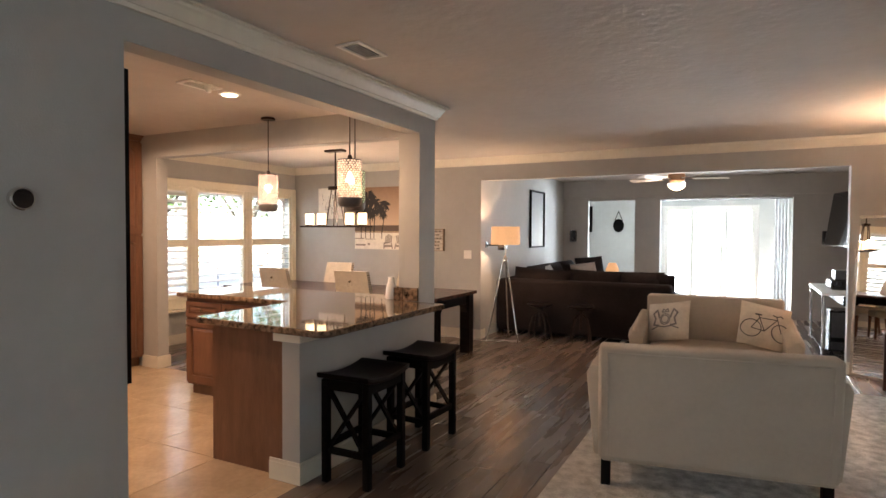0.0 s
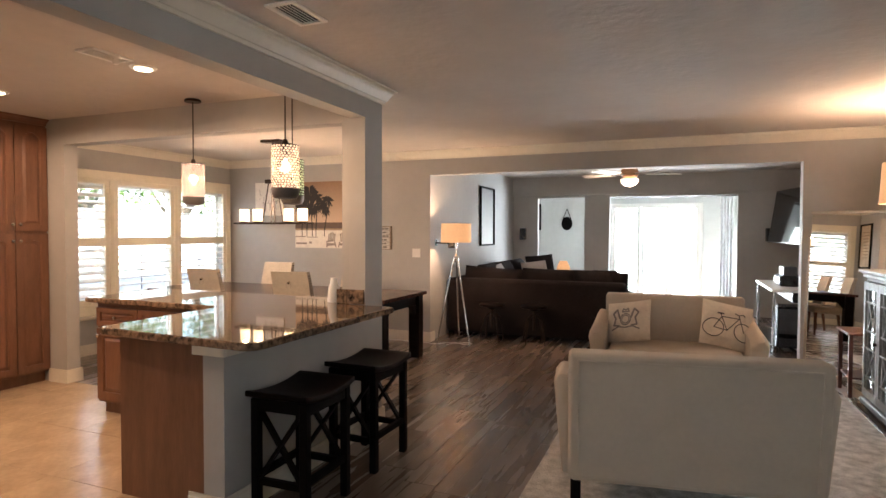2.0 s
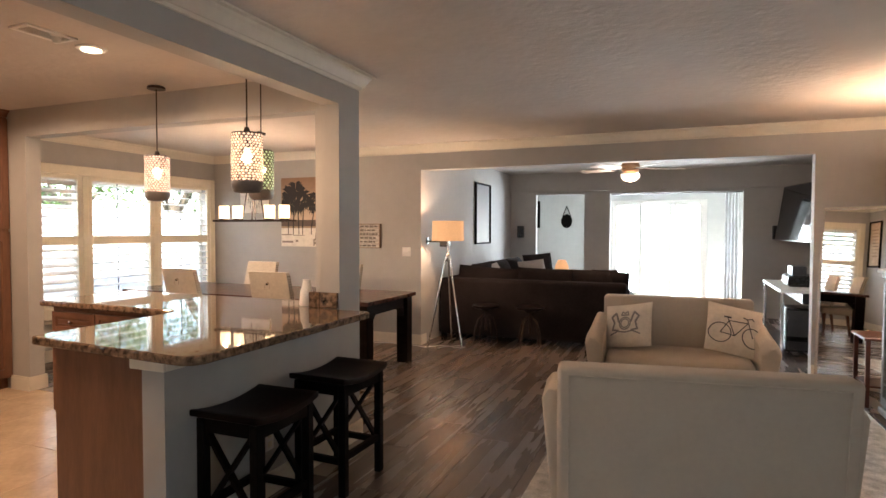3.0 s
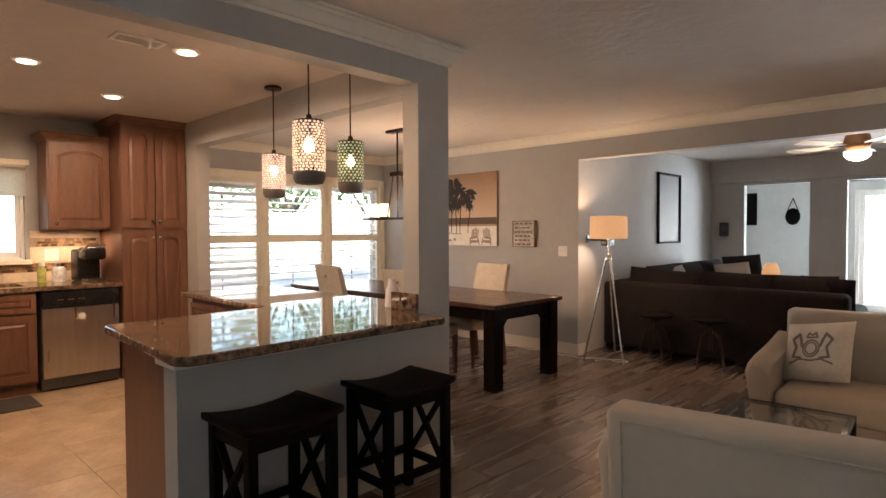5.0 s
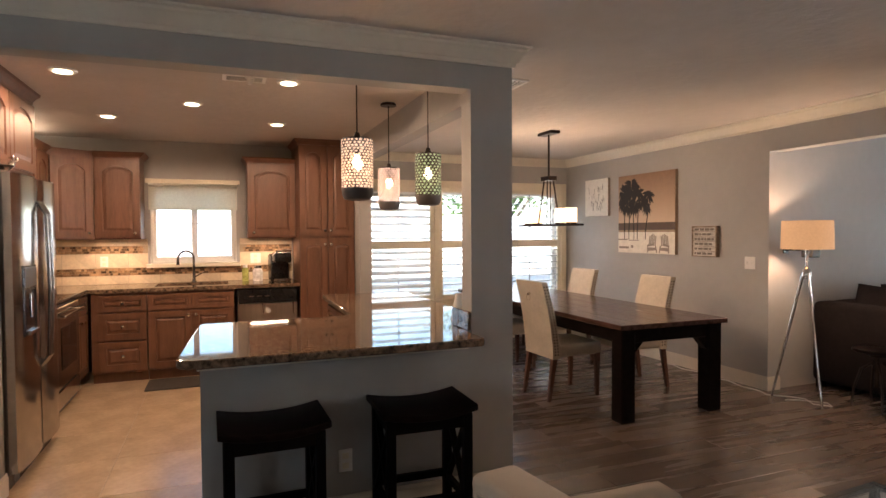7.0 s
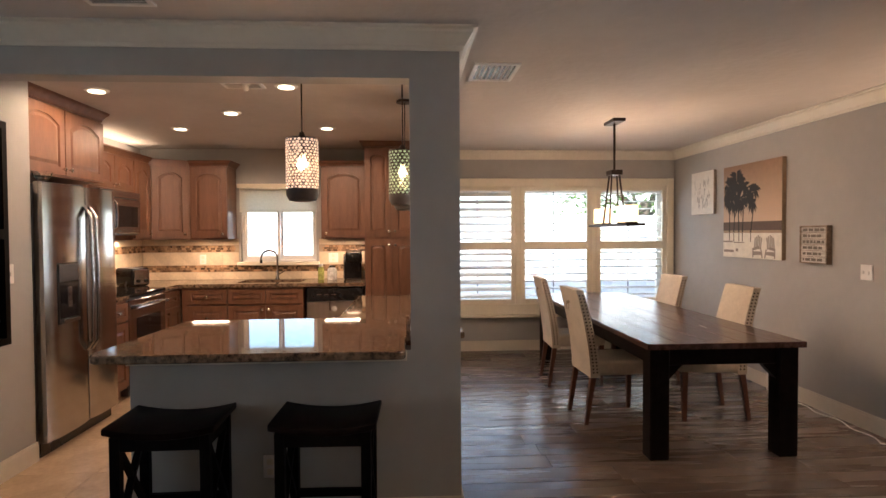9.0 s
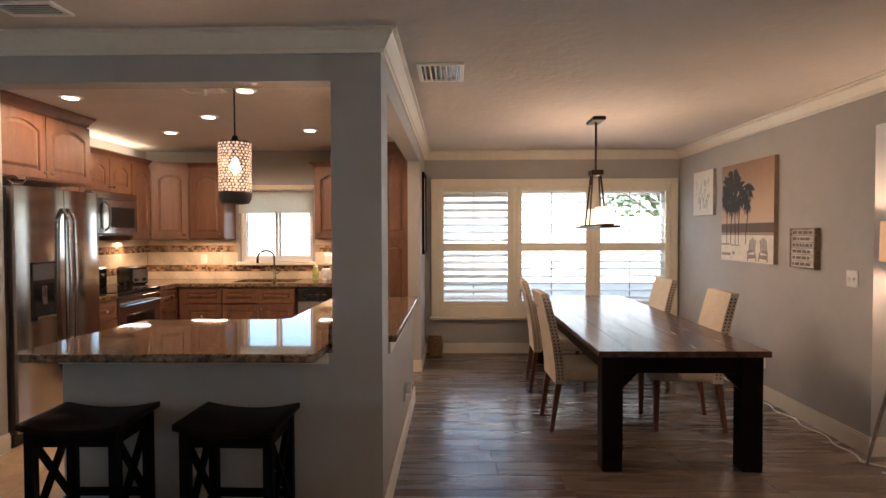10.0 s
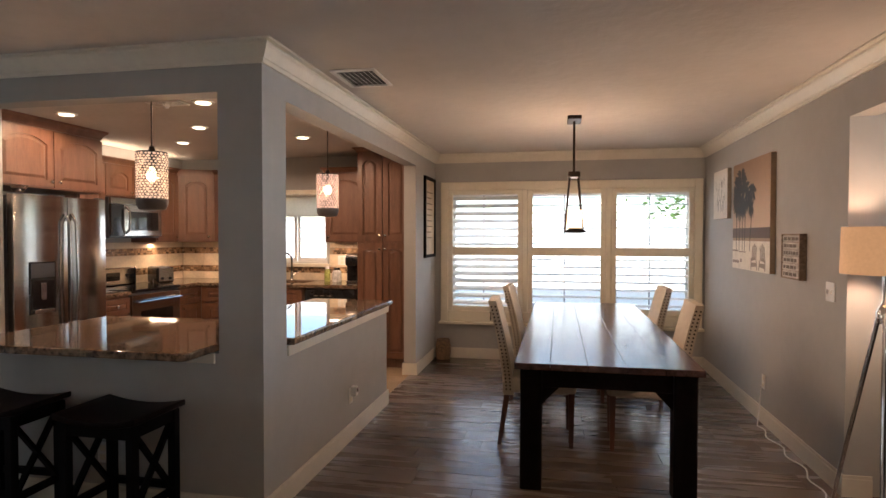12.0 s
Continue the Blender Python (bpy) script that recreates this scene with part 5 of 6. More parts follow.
# things on the kitchen worktops
cm = thing("coffee_maker", pose(KWX + 0.24, 3.27, 0.921, 0, 0, -80), "black and silver single-cup coffee maker", "coffee maker")
bm = bmesh.new()
soft_box(bm, -0.10, 0.10, -0.15, 0.02, 0.0, 0.30, 0.025)
part("tower", bm, BLACK, cm, smooth=True)
bm = bmesh.new()
soft_box(bm, -0.095, 0.095, -0.02, 0.16, 0.20, 0.32, 0.03)
part("brew_head", bm, BLACK, cm, smooth=True)
part("drip_tray", boxes((-0.08, 0.08, 0.0, 0.15, 0.0, 0.03), bevel=0.006), STEEL, cm)
bm = bmesh.new()
path_tube(bm, [(-0.09, 0.06, 0.28), (-0.075, 0.15, 0.335), (0.075, 0.15, 0.335), (0.09, 0.06, 0.28)], 0.012)
part("handle", bm, CHROME, cm, "chrome lift handle", smooth=True)
for jx, jy, r, h, col in ((KWX + 0.22, 3.03, 0.055, 0.16, (0.72, 0.73, 0.72)), (KWX + 0.20, 2.90, 0.035, 0.17, (0.42, 0.46, 0.14))):
    j = thing("glass_jar" if r > 0.04 else "soap_bottle", pose(jx, jy, 0.921), "clear glass jar with pale contents" if r > 0.04 else "green plastic soap bottle by the sink", "jar" if r > 0.04 else "bottle")
    bm = bmesh.new()
    turned(bm, [(r * 0.95, 0), (r, 0.01), (r, h * 0.75), (r * 0.7, h * 0.9)], n=18)
    part("body", bm, mat("jar_fill" if r > 0.04 else "soap_green", col, 0.2, scale=30, var=0.2), j, smooth=True)
    bm = bmesh.new()
    tube(bm, (0, 0, h * 0.9), (0, 0, h * 1.08), r * 0.72, r * 0.7, 16)
    part("lid", bm, STEEL if r > 0.04 else WHITE, j, smooth=True)
ts = thing("toaster", pose(-5.62, 1.02, 0.921, 0, 0, 60), "black and steel toaster on the worktop", "toaster")
bm = bmesh.new()
soft_box(bm, -0.14, 0.14, -0.10, 0.10, 0.0, 0.19, 0.025)
part("body", bm, BLACK, ts, smooth=True)
part("front_panel", boxes((0.14, 0.152, -0.085, 0.085, 0.02, 0.17), bevel=0.004), STEEL, ts)
for k in (-0.045, 0.045):
    bm = bmesh.new()
    tube(bm, (0.152, k, 0.055), (0.168, k, 0.055), 0.016)
    part("knob", bm, BLACK, ts)
    part("slot", boxes((-0.11, 0.11, k - 0.014, k + 0.014, 0.19, 0.1915)), STEEL_DARK, ts)
wj = thing("white_holder", pose(-2.525, 3.965, 0.913), "small white ceramic holder on the granite bar", "holder")
bm = bmesh.new()
turned(bm, [(0.045, 0), (0.048, 0.01), (0.04, 0.10), (0.028, 0.13), (0.022, 0.17), (0.026, 0.175)], n=20)
part("body", bm, WHITE, wj, smooth=True)
km = thing("kitchen_mat", pose(-5.50, 2.34, 0.001), "dark brown kitchen mat before the sink", "mat")
part("pad", boxes((-0.22, 0.22, -0.37, 0.37, 0.0, 0.012), bevel=0.005), mat("mat_brown", (0.06, 0.05, 0.042), 0.8, bump=0.5, bump_scale=90), km)
bd = thing("memo_board", pose(-2.60, 1.511, 1.46, 90, 0, 180), "black framed memo board with papers", "board")
part("frame", boxes((-0.32, -0.28, -0.65, 0.66, 0, 0.045), (0.28, 0.32, -0.65, 0.66, 0, 0.045), (-0.28, 0.28, 0.62, 0.66, 0, 0.045), (-0.28, 0.28, -0.65, -0.61, 0, 0.045), (-0.28, 0.28, -0.03, 0.03, 0, 0.045)), BLACK_WOOD, bd)
part("board", boxes((-0.28, 0.28, -0.61, 0.62, 0.001, 0.012)), BLACK, bd)
for x, y, w, h, r in ((-0.05, -0.32, 0.20, 0.26, 4), (0.12, 0.30, 0.18, 0.24, -3), (0.17, -0.20, 0.11, 0.15, 8)):
    s = part("paper_sheet", boxes((-w / 2, w / 2, -h / 2, h / 2, 0, 0.002)), PAPER, bd, m=pose(x, y, 0.0125 + 0.0025 * abs(r) / 4, 0, 0, r))
th = thing("thermostat", pose(KX, 1.12, 1.56, 0, 90, 0), "round black wall thermostat with a steel ring", "thermostat")
bm = bmesh.new()
turned(bm, [(0.041, 0.0), (0.041, 0.022), (0.037, 0.026), (0.033, 0.026)], n=32)
part("ring", bm, CHROME, th, smooth=True)
bm = bmesh.new()
turned(bm, [(0.034, 0.024), (0.034, 0.027), (0.020, 0.029)], n=32)
part("glass_face", bm, BLACK_GLASS, th, smooth=True)


# ---------------------------------------------------------------- bar stools
def bar_stool(m):
    s = thing("bar_stool", m, "dark espresso saddle-seat bar stool with crossed side braces", "stool", "stools at the bar")
    bm = bmesh.new()
    n = 10
    a, b = 0.178, 0.23
    rows = []
    for i in range(n + 1):
        y = -b + 2 * b * i / n
        z = 0.615 + 0.028 * (y / b) ** 2
        rows.append([bm.verts.new((x, y, z + dz)) for x, dz in ((-a, -0.03), (a, -0.03), (a, 0), (-a, 0))])
    for p, q in zip(rows, rows[1:]):
        for i in range(4):
            bm.faces.new((p[i], p[(i + 1) % 4], q[(i + 1) % 4], q[i]))
    bm.faces.new(rows[0][::-1]), bm.faces.new(rows[-1])
    bmesh.ops.recalc_face_normals(bm, faces=bm.faces)
    sharp = [e for e in bm.edges if len(e.link_faces) == 2 and e.calc_face_angle() > 0.9]
    bmesh.ops.bevel(bm, geom=sharp, offset=0.006, segments=2, profile=0.5, affect="EDGES")
    part("seat", bm, STOOL_SEAT, s, smooth=True)
    lx, ly = 0.142, 0.185
    for sx in (-1, 1):
        for sy in (-1, 1):
            part("leg", boxes((sx * lx - 0.021, sx * lx + 0.021, sy * ly - 0.021, sy * ly + 0.021, 0.0, 0.60), bevel=0.003), BLACK_WOOD, s)
    for sy in (-1, 1):
        part("apron", boxes((-lx + 0.021, lx - 0.021, sy * ly - 0.012, sy * ly + 0.012, 0.54, 0.60)), BLACK_WOOD, s)
        part("stretcher", boxes((-lx + 0.021, lx - 0.021, sy * ly - 0.012, sy * ly + 0.012, 0.17, 0.205)), BLACK_WOOD, s)
        for k in (-1, 1):
            bm = bmesh.new()
            bar(bm, (-lx + 0.018, sy * (ly + 0.002 * k), 0.20 if k > 0 else 0.545), (lx - 0.018, sy * (ly + 0.002 * k), 0.545 if k > 0 else 0.20), 0.03, 0.018)
            part("cross_brace", bm, BLACK_WOOD, s)
    for sx in (-1, 1):
        part("apron", boxes((sx * lx - 0.014, sx * lx + 0.014, -ly + 0.021, ly - 0.021, 0.535, 0.597)), BLACK_WOOD, s)
        part("stretcher", boxes((sx * lx - 0.012, sx * lx + 0.012, -ly + 0.021, ly - 0.021, 0.19, 0.225)), BLACK_WOOD, s)
    return s


st = bar_stool(pose(-2.0, 2.85, 0, 0, 0, 1))
copy_thing(st, pose(-1.995, 3.54, 0, 0, 0, -1.5))


# ---------------------------------------------------------------- living room
def loveseat(m, label):
    """Faces +y; origin on the floor under the middle of the back's rear face."""
    s = thing("loveseat", m, label, "sofa", "pair of loveseats")
    w = 0.59
    bm = bmesh.new()
    soft_box(bm, -w, w, -0.02, 0.13, 0.17, 0.838, 0.025)
    for v in bm.verts:
        v.co.y -= 0.06 * (v.co.z - 0.17) / 0.68
    part("backrest", bm, LINEN, s, smooth=True)
    bm = bmesh.new()
    for pts in ([(-w + 0.05, 0.22), (-w + 0.05, 0.80), (w - 0.05, 0.80), (w - 0.05, 0.22)],):
        path_tube(bm, [(x, -0.023 - 0.06 * (z - 0.17) / 0.68, z) for x, z in pts], 0.004, n=6)
    part("piping", bm, LINEN, s)
    bm = bmesh.new()
    soft_box(bm, -w + 0.01, w - 0.01, 0.0, 0.72, 0.15, 0.32, 0.02)
    part("seat_frame", bm, LINEN, s, smooth=True)
    bm = bmesh.new()
    soft_box(bm, -w + 0.06, w - 0.06, 0.13, 0.74, 0.32, 0.46, 0.045)
    part("seat_cushion", bm, LINEN, s, smooth=True)
    for sx in (-1, 1):
        bm = bmesh.new()
        n, rows = 10, []
        for i in range(n + 1):
            u = i / n
            y = 0.06 + 0.70 * u
            top = 0.63 + 0.07 * (1 - u) ** 1.6 - 0.05 * max(0.0, (u - 0.85) / 0.15) ** 2
            x_in, x_out = w - 0.055, w + 0.03
            flare = 0.045 + 0.015 * u
            rows.append([bm.verts.new((sx * x, y, z)) for x, z in ((x_in, 0.16), (x_in + 0.012, top - 0.05), (x_in + 0.035 + flare * 0.4, top - 0.006), (x_out + flare * 0.4, top), (x_out + flare, top - 0.05), (x_out, 0.16))])
        for a, b in zip(rows, rows[1:]):
            for i in range(6):
                bm.faces.new((a[i], a[(i + 1) % 6], b[(i + 1) % 6], b[i]))
        bm.faces.new(rows[0][::-1]), bm.faces.new(rows[-1])
        bmesh.ops.recalc_face_normals(bm, faces=bm.faces)
        sharp = [e for e in bm.edges if len(e.link_faces) == 2 and e.calc_face_angle() > 1.0]
        bmesh.ops.bevel(bm, geom=sharp, offset=0.015, segments=2, profile=0.5, affect="EDGES")
        part("arm", bm, LINEN, s, smooth=True)
        for yy in (0.03, 0.68):
            part("leg", boxes((sx * 0.55 - 0.026, sx * 0.55 + 0.026, yy, yy + 0.052, 0.0, 0.165), bevel=0.003), BLACK_WOOD, s, "dark wooden block leg")
    return s


ROT1 = math.degrees(math.atan2(3.41 - 3.235, 0.455 + 0.69))
loveseat(pose(-0.135, 3.40, 0.012, 0, 0, ROT1) @ Matrix.Diagonal((1, 1, 0.975, 1)), "beige linen loveseat with flared arms and dark legs")
s2 = loveseat(pose(-0.25, 5.93, 0.012, 0, 0, 182) @ Matrix.Diagonal((0.97, 0.92, 1.02, 1)), "beige linen loveseat with two printed cushions on it")

INK = mat("print_ink", (0.10, 0.095, 0.10), 0.9, scale=30, var=0.2)


def throw_cushion(m, w, material, label, art=None, th=0.14, name="throw_cushion"):
    c = thing(name, m, label, "cushion", "sofa cushions")
    bm = bmesh.new()
    cushion_mesh(bm, w, w * 0.98, th)
    part("cover", bm, material, c, smooth=True)
    def lift(x, y):
        u, v = 2 * x / w, 2 * y / w
        return th / 2 * ((1 - abs(u) ** 2.6) * (1 - abs(v) ** 2.6)) ** 0.45 + 0.001
    def stroke(bm, pts, r=0.004):
        pts = [(x, y, lift(x, y)) for x, y in pts]
        path_tube(bm, pts, r, n=5)
    if art == "bicycle":
        bm = bmesh.new()
        for cx in (-0.115, 0.115):
            stroke(bm, [(cx + 0.075 * math.cos(2 * math.pi * i / 24), -0.06 + 0.075 * math.sin(2 * math.pi * i / 24)) for i in range(25)])
        stroke(bm, [(-0.115, -0.06), (-0.06, 0.04), (0.075, 0.05), (-0.015, -0.07), (-0.115, -0.06)])
        stroke(bm, [(-0.06, 0.04), (-0.015, -0.07)])
        stroke(bm, [(-0.07, 0.065), (-0.06, 0.04)])
        stroke(bm, [(-0.095, 0.068), (-0.045, 0.068)], 0.007)
        stroke(bm, [(0.115, -0.06), (0.07, 0.08), (0.105, 0.095), (0.12, 0.08)])
        stroke(bm, [(0.07, 0.08), (0.04, 0.09)])
        part("bicycle_print", bm, INK, c, "black bicycle drawing")
    if art == "crest":
        bm = bmesh.new()
        for k, r in ((0, 0.045), (0, 0.032), (1, 0.0)):
            if r:
                stroke(bm, [(r * math.cos(2 * math.pi * i / 16), -0.01 + r * 1.15 * math.sin(2 * math.pi * i / 16)) for i in range(17)], 0.005)
        for sx in (-1, 1):
            stroke(bm, [(sx * 0.05, -0.07), (sx * 0.10, -0.06), (sx * 0.085, 0.0), (sx * 0.11, 0.05), (sx * 0.075, 0.085), (sx * 0.06, 0.04), (sx * 0.05, 0.0)], 0.008)
            stroke(bm, [(0, -0.085), (sx * 0.06, -0.075), (sx * 0.12, -0.10)], 0.006)
        stroke(bm, [(-0.03, 0.06), (-0.02, 0.09), (0, 0.075), (0.02, 0.09), (0.03, 0.06), (-0.03, 0.06)], 0.006)
        part("crest_print", bm, mat("crest_ink", (0.26, 0.24, 0.235), 0.9), c, "faded grey crest drawing")
    return c


def leaning(x, y, z, yaw, lean, roll=0):
    """A cushion standing on edge, its face turned to yaw (degrees, 0 is -y), leaning back."""
    return pose(x, y, z, 0, 0, yaw) @ pose(0, 0, 0, 90 - lean, 0, 0) @ pose(0, 0, 0, 0, 0, roll)


throw_cushion(leaning(-0.60, 5.60, 0.655, -22, 30, 12), 0.385, CUSHION, "cream cushion with a grey crest print", "crest")
throw_cushion(leaning(0.16, 5.61, 0.665, 18, 28, -14), 0.40, CUSHION, "cream cushion with a black bicycle print", "bicycle")

# glass coffee table
ct = thing("coffee_table", pose(-0.575, 4.745, 0.012, 0, 0, 3), "black metal coffee table with a glass top", "table")
hx, hy = 0.25, 0.285
for level, z in (("top_frame", 0.435), ("shelf_frame", 0.12)):
    bm = bmesh.new()
    for s in (-1, 1):
        box(bm, -hx, hx, s * hy - 0.012, s * hy + 0.012, z - 0.012, z + 0.012)
        box(bm, s * hx - 0.012, s * hx + 0.012, -hy + 0.012, hy - 0.012, z - 0.012, z + 0.012)
    part(level, bm, BLACK, ct)
for sx in (-1, 1):
    for sy in (-1, 1):
        part("leg", boxes((sx * hx - 0.014, sx * hx + 0.014, sy * hy - 0.014, sy * hy + 0.014, 0.0, 0.448), bevel=0.002), BLACK, ct)
part("glass_top", boxes((-hx + 0.013, hx - 0.013, -hy + 0.013, hy - 0.013, 0.438, 0.446)), GLASS, ct, "clear glass top").visible_shadow = False
part("lower_shelf", boxes((-hx + 0.013, hx - 0.013, -hy + 0.013, hy - 0.013, 0.118, 0.124)), GLASS, ct).visible_shadow = False
rg = thing("area_rug", pose(0.12, 4.62, 0.001), "pale grey woven wool area rug under the loveseats", "rug")
part("woven_field", boxes((-1.10, 1.02, -1.72, 1.72, 0, 0.011), bevel=0.004), RUG, rg)


def hutch():
    """Glazed cabinet against the side wall; front faces -x, here -y turned."""
    h = thing("glazed_cabinet", pose(1.22, 5.48, 0, 0, 0, -90), "distressed grey-blue glazed cabinet with lattice doors", "cabinet")
    PAINT = mat("distressed_paint", (0.20, 0.215, 0.215), 0.55, scale=7, var=0.25, second=(0.09, 0.09, 0.088), amount=0.6)
    w, d = 0.56, 0.42
    part("case", boxes((-w, w, d - 0.02, d, 0.10, 1.06), (-w, -w + 0.025, 0.0, d - 0.02, 0.10, 1.06), (w - 0.025, w, 0.0, d - 0.02, 0.10, 1.06), (-w, w, 0.0, d, 0.06, 0.10), (-w, w, 0.0, d, 1.04, 1.062)), PAINT, h)
    part("top", boxes((-w - 0.05, w + 0.05, -0.05, d, 1.10, 1.13), (-w - 0.025, w + 0.025, -0.025, d, 1.063, 1.099), bevel=0.006), PAINT, h)
    part("base", boxes((-w - 0.03, w + 0.03, -0.03, d, 0.03, 0.085), bevel=0.01), PAINT, h)
    for sx in (-1, 1):
        for yy in (0.03, d - 0.06):
            bm = bmesh.new()
            turned(bm, [(0.022, 0), (0.035, 0.015), (0.03, 0.03)], n=12, center=(sx * (w - 0.05), yy))
            part("foot", bm, BLACK_WOOD, h)
    part("shelf", boxes((-w + 0.025, w - 0.025, 0.04, d - 0.02, 0.56, 0.58)), PAINT, h)
    for k in range(3):
        x0 = -w + 0.01 + k * (2 * w - 0.02) / 3
        x1 = x0 + (2 * w - 0.02) / 3 - 0.004
        dm = bmesh.new()
        s = 0.045
        for a in ((x0, x0 + s, 0.11, 1.03), (x1 - s, x1, 0.11, 1.03), (x0 + s, x1 - s, 0.11, 0.17), (x0 + s, x1 - s, 0.97, 1.03)):
            box(dm, a[0], a[1], -0.022, -0.002, a[2], a[3])
        dr = part("door", dm, PAINT, h)
        lm = bmesh.new()
        xa, xb, za, zb = x0 + s, x1 - s, 0.17, 0.97
        for x in (xa + 0.055, xb - 0.055):
            bar(lm, (x, -0.012, za), (x, -0.012, zb), 0.012, 0.012)
        for z in (0.27, 0.50, 0.64, 0.87):
            bar(lm, (xa, -0.012, z), (xb, -0.012, z), 0.012, 0.012)
        for zc, zd in ((0.27, 0.50), (0.64, 0.87)):
            bar(lm, (xa + 0.055, -0.012, zc), (xb - 0.055, -0.012, zd), 0.012, 0.011)
            bar(lm, (xa + 0.055, -0.012, zd), (xb - 0.055, -0.012, zc), 0.011, 0.012)
        part("lattice", lm, PAINT, dr)
        part("pane", boxes((xa, xb, -0.006, -0.003, za, zb)), GLASS, dr)
        bm = bmesh.new()
        tube(bm, (x1 - 0.022, -0.022, 0.57), (x1 - 0.022, -0.045, 0.57), 0.012, 0.014)
        part("knob", bm, BRONZE, dr)
    for x, z, r, hh in ((-0.33, 0.58, 0.06, 0.2), (-0.05, 0.58, 0.05, 0.26), (0.3, 0.58, 0.07, 0.16), (-0.25, 0.10, 0.08, 0.22), (0.15, 0.10, 0.07, 0.25)):
        v = thing("vase", h.matrix_basis @ pose(x, 0.22, z + 0.001), "pale ceramic vase inside the glazed cabinet", "vase")
        bm = bmesh.new()
        turned(bm, [(r * 0.6, 0), (r, hh * 0.4), (r * 0.55, hh * 0.85), (r * 0.7, hh)], n=16)
        part("body", bm, WHITE, v, smooth=True)


hutch()
tl = thing("table_lamp", pose(1.44, 5.85, 1.131), "table lamp with a drum linen shade, lit", "lamp")
bm = bmesh.new()
turned(bm, [(0.08, 0), (0.08, 0.02), (0.03, 0.04), (0.055, 0.16), (0.05, 0.28), (0.015, 0.36), (0.012, 0.50)], n=20)
part("base", bm, BRONZE, tl, smooth=True)
bm = bmesh.new()
tube(bm, (0, 0, 0.52), (0, 0, 0.84), 0.20, 0.185, 32, cap=False)
part("shade", bm, SHADE, tl, "glowing linen drum shade", smooth=True)
sd = thing("side_table", pose(1.35, 6.48, 0), "small red-brown wooden side table beside the cabinet", "table")
RED = mat("cherry_wood", (0.10, 0.03, 0.018), 0.35, scale=4, var=0.2)
part("top", boxes((-0.20, 0.20, -0.20, 0.20, 0.54, 0.565), bevel=0.005), RED, sd)
part("shelf", boxes((-0.17, 0.17, -0.17, 0.17, 0.16, 0.175)), RED, sd)
for sx in (-1, 1):
    for sy in (-1, 1):
        part("leg", boxes((sx * 0.17 - 0.015, sx * 0.17 + 0.015, sy * 0.17 - 0.015, sy * 0.17 + 0.015, 0.0, 0.54)), RED, sd)
fm = thing("floor_mirror", pose(1.262, 6.985, 0, 0, 0, -42) @ pose(0, 0, 0, -2.2, 0, 0), "large floor mirror in a thin silver frame leaning on the wall", "mirror")
part("frame", boxes((-0.37, -0.345, -0.012, 0.016, 0.003, 1.64), (0.345, 0.37, -0.012, 0.016, 0.003, 1.64), (-0.345, 0.345, -0.012, 0.016, 0.003, 0.03), (-0.345, 0.345, -0.012, 0.016, 1.613, 1.64), bevel=0.003), mat("silver_frame", (0.45, 0.40, 0.34), 0.35, 0.7), fm)
part("glass", boxes((-0.345, 0.345, -0.004, 0.004, 0.03, 1.613)), MIRROR, fm)

# tripod lamp in the wide opening
lp = thing("floor_lamp", pose(-2.83, 7.27, 0), "silver tripod floor lamp with a lit linen drum shade", "lamp")
for a in (100, 215, 335):
    fx, fy = 0.25 * math.cos(radians(a)), 0.25 * math.sin(radians(a))
    bm = bmesh.new()
    tube(bm, (fx, fy, 0.004), (fx * 0.1, fy * 0.1, 1.09), 0.010, 0.012, 10)
    part("leg", bm, CHROME, lp, smooth=True)
bm = bmesh.new()
turned(bm, [(0.035, 1.04), (0.038, 1.06), (0.038, 1.10), (0.02, 1.13), (0.012, 1.15), (0.012, 1.31)], n=18)
part("hub", bm, CHROME, lp, smooth=True)
bm = bmesh.new()
tube(bm, (0, 0, 1.29), (0, 0, 1.53), 0.195, 0.19, 36, cap=False)
part("shade", bm, SHADE, lp, "glowing linen drum shade", smooth=True)
sp = thing("wall_speaker", pose(-3.055, 7.47, 1.30), "small black speaker on a wall bracket", "speaker")
part("body", boxes((0.05, 0.16, -0.05, 0.06, -0.09, 0.10), bevel=0.01), BLACK, sp)
part("bracket", boxes((-0.13, 0.05, -0.012, 0.012, -0.035, -0.01), (-0.138, -0.128, -0.03, 0.03, -0.06, 0.02)), BLACK, sp)


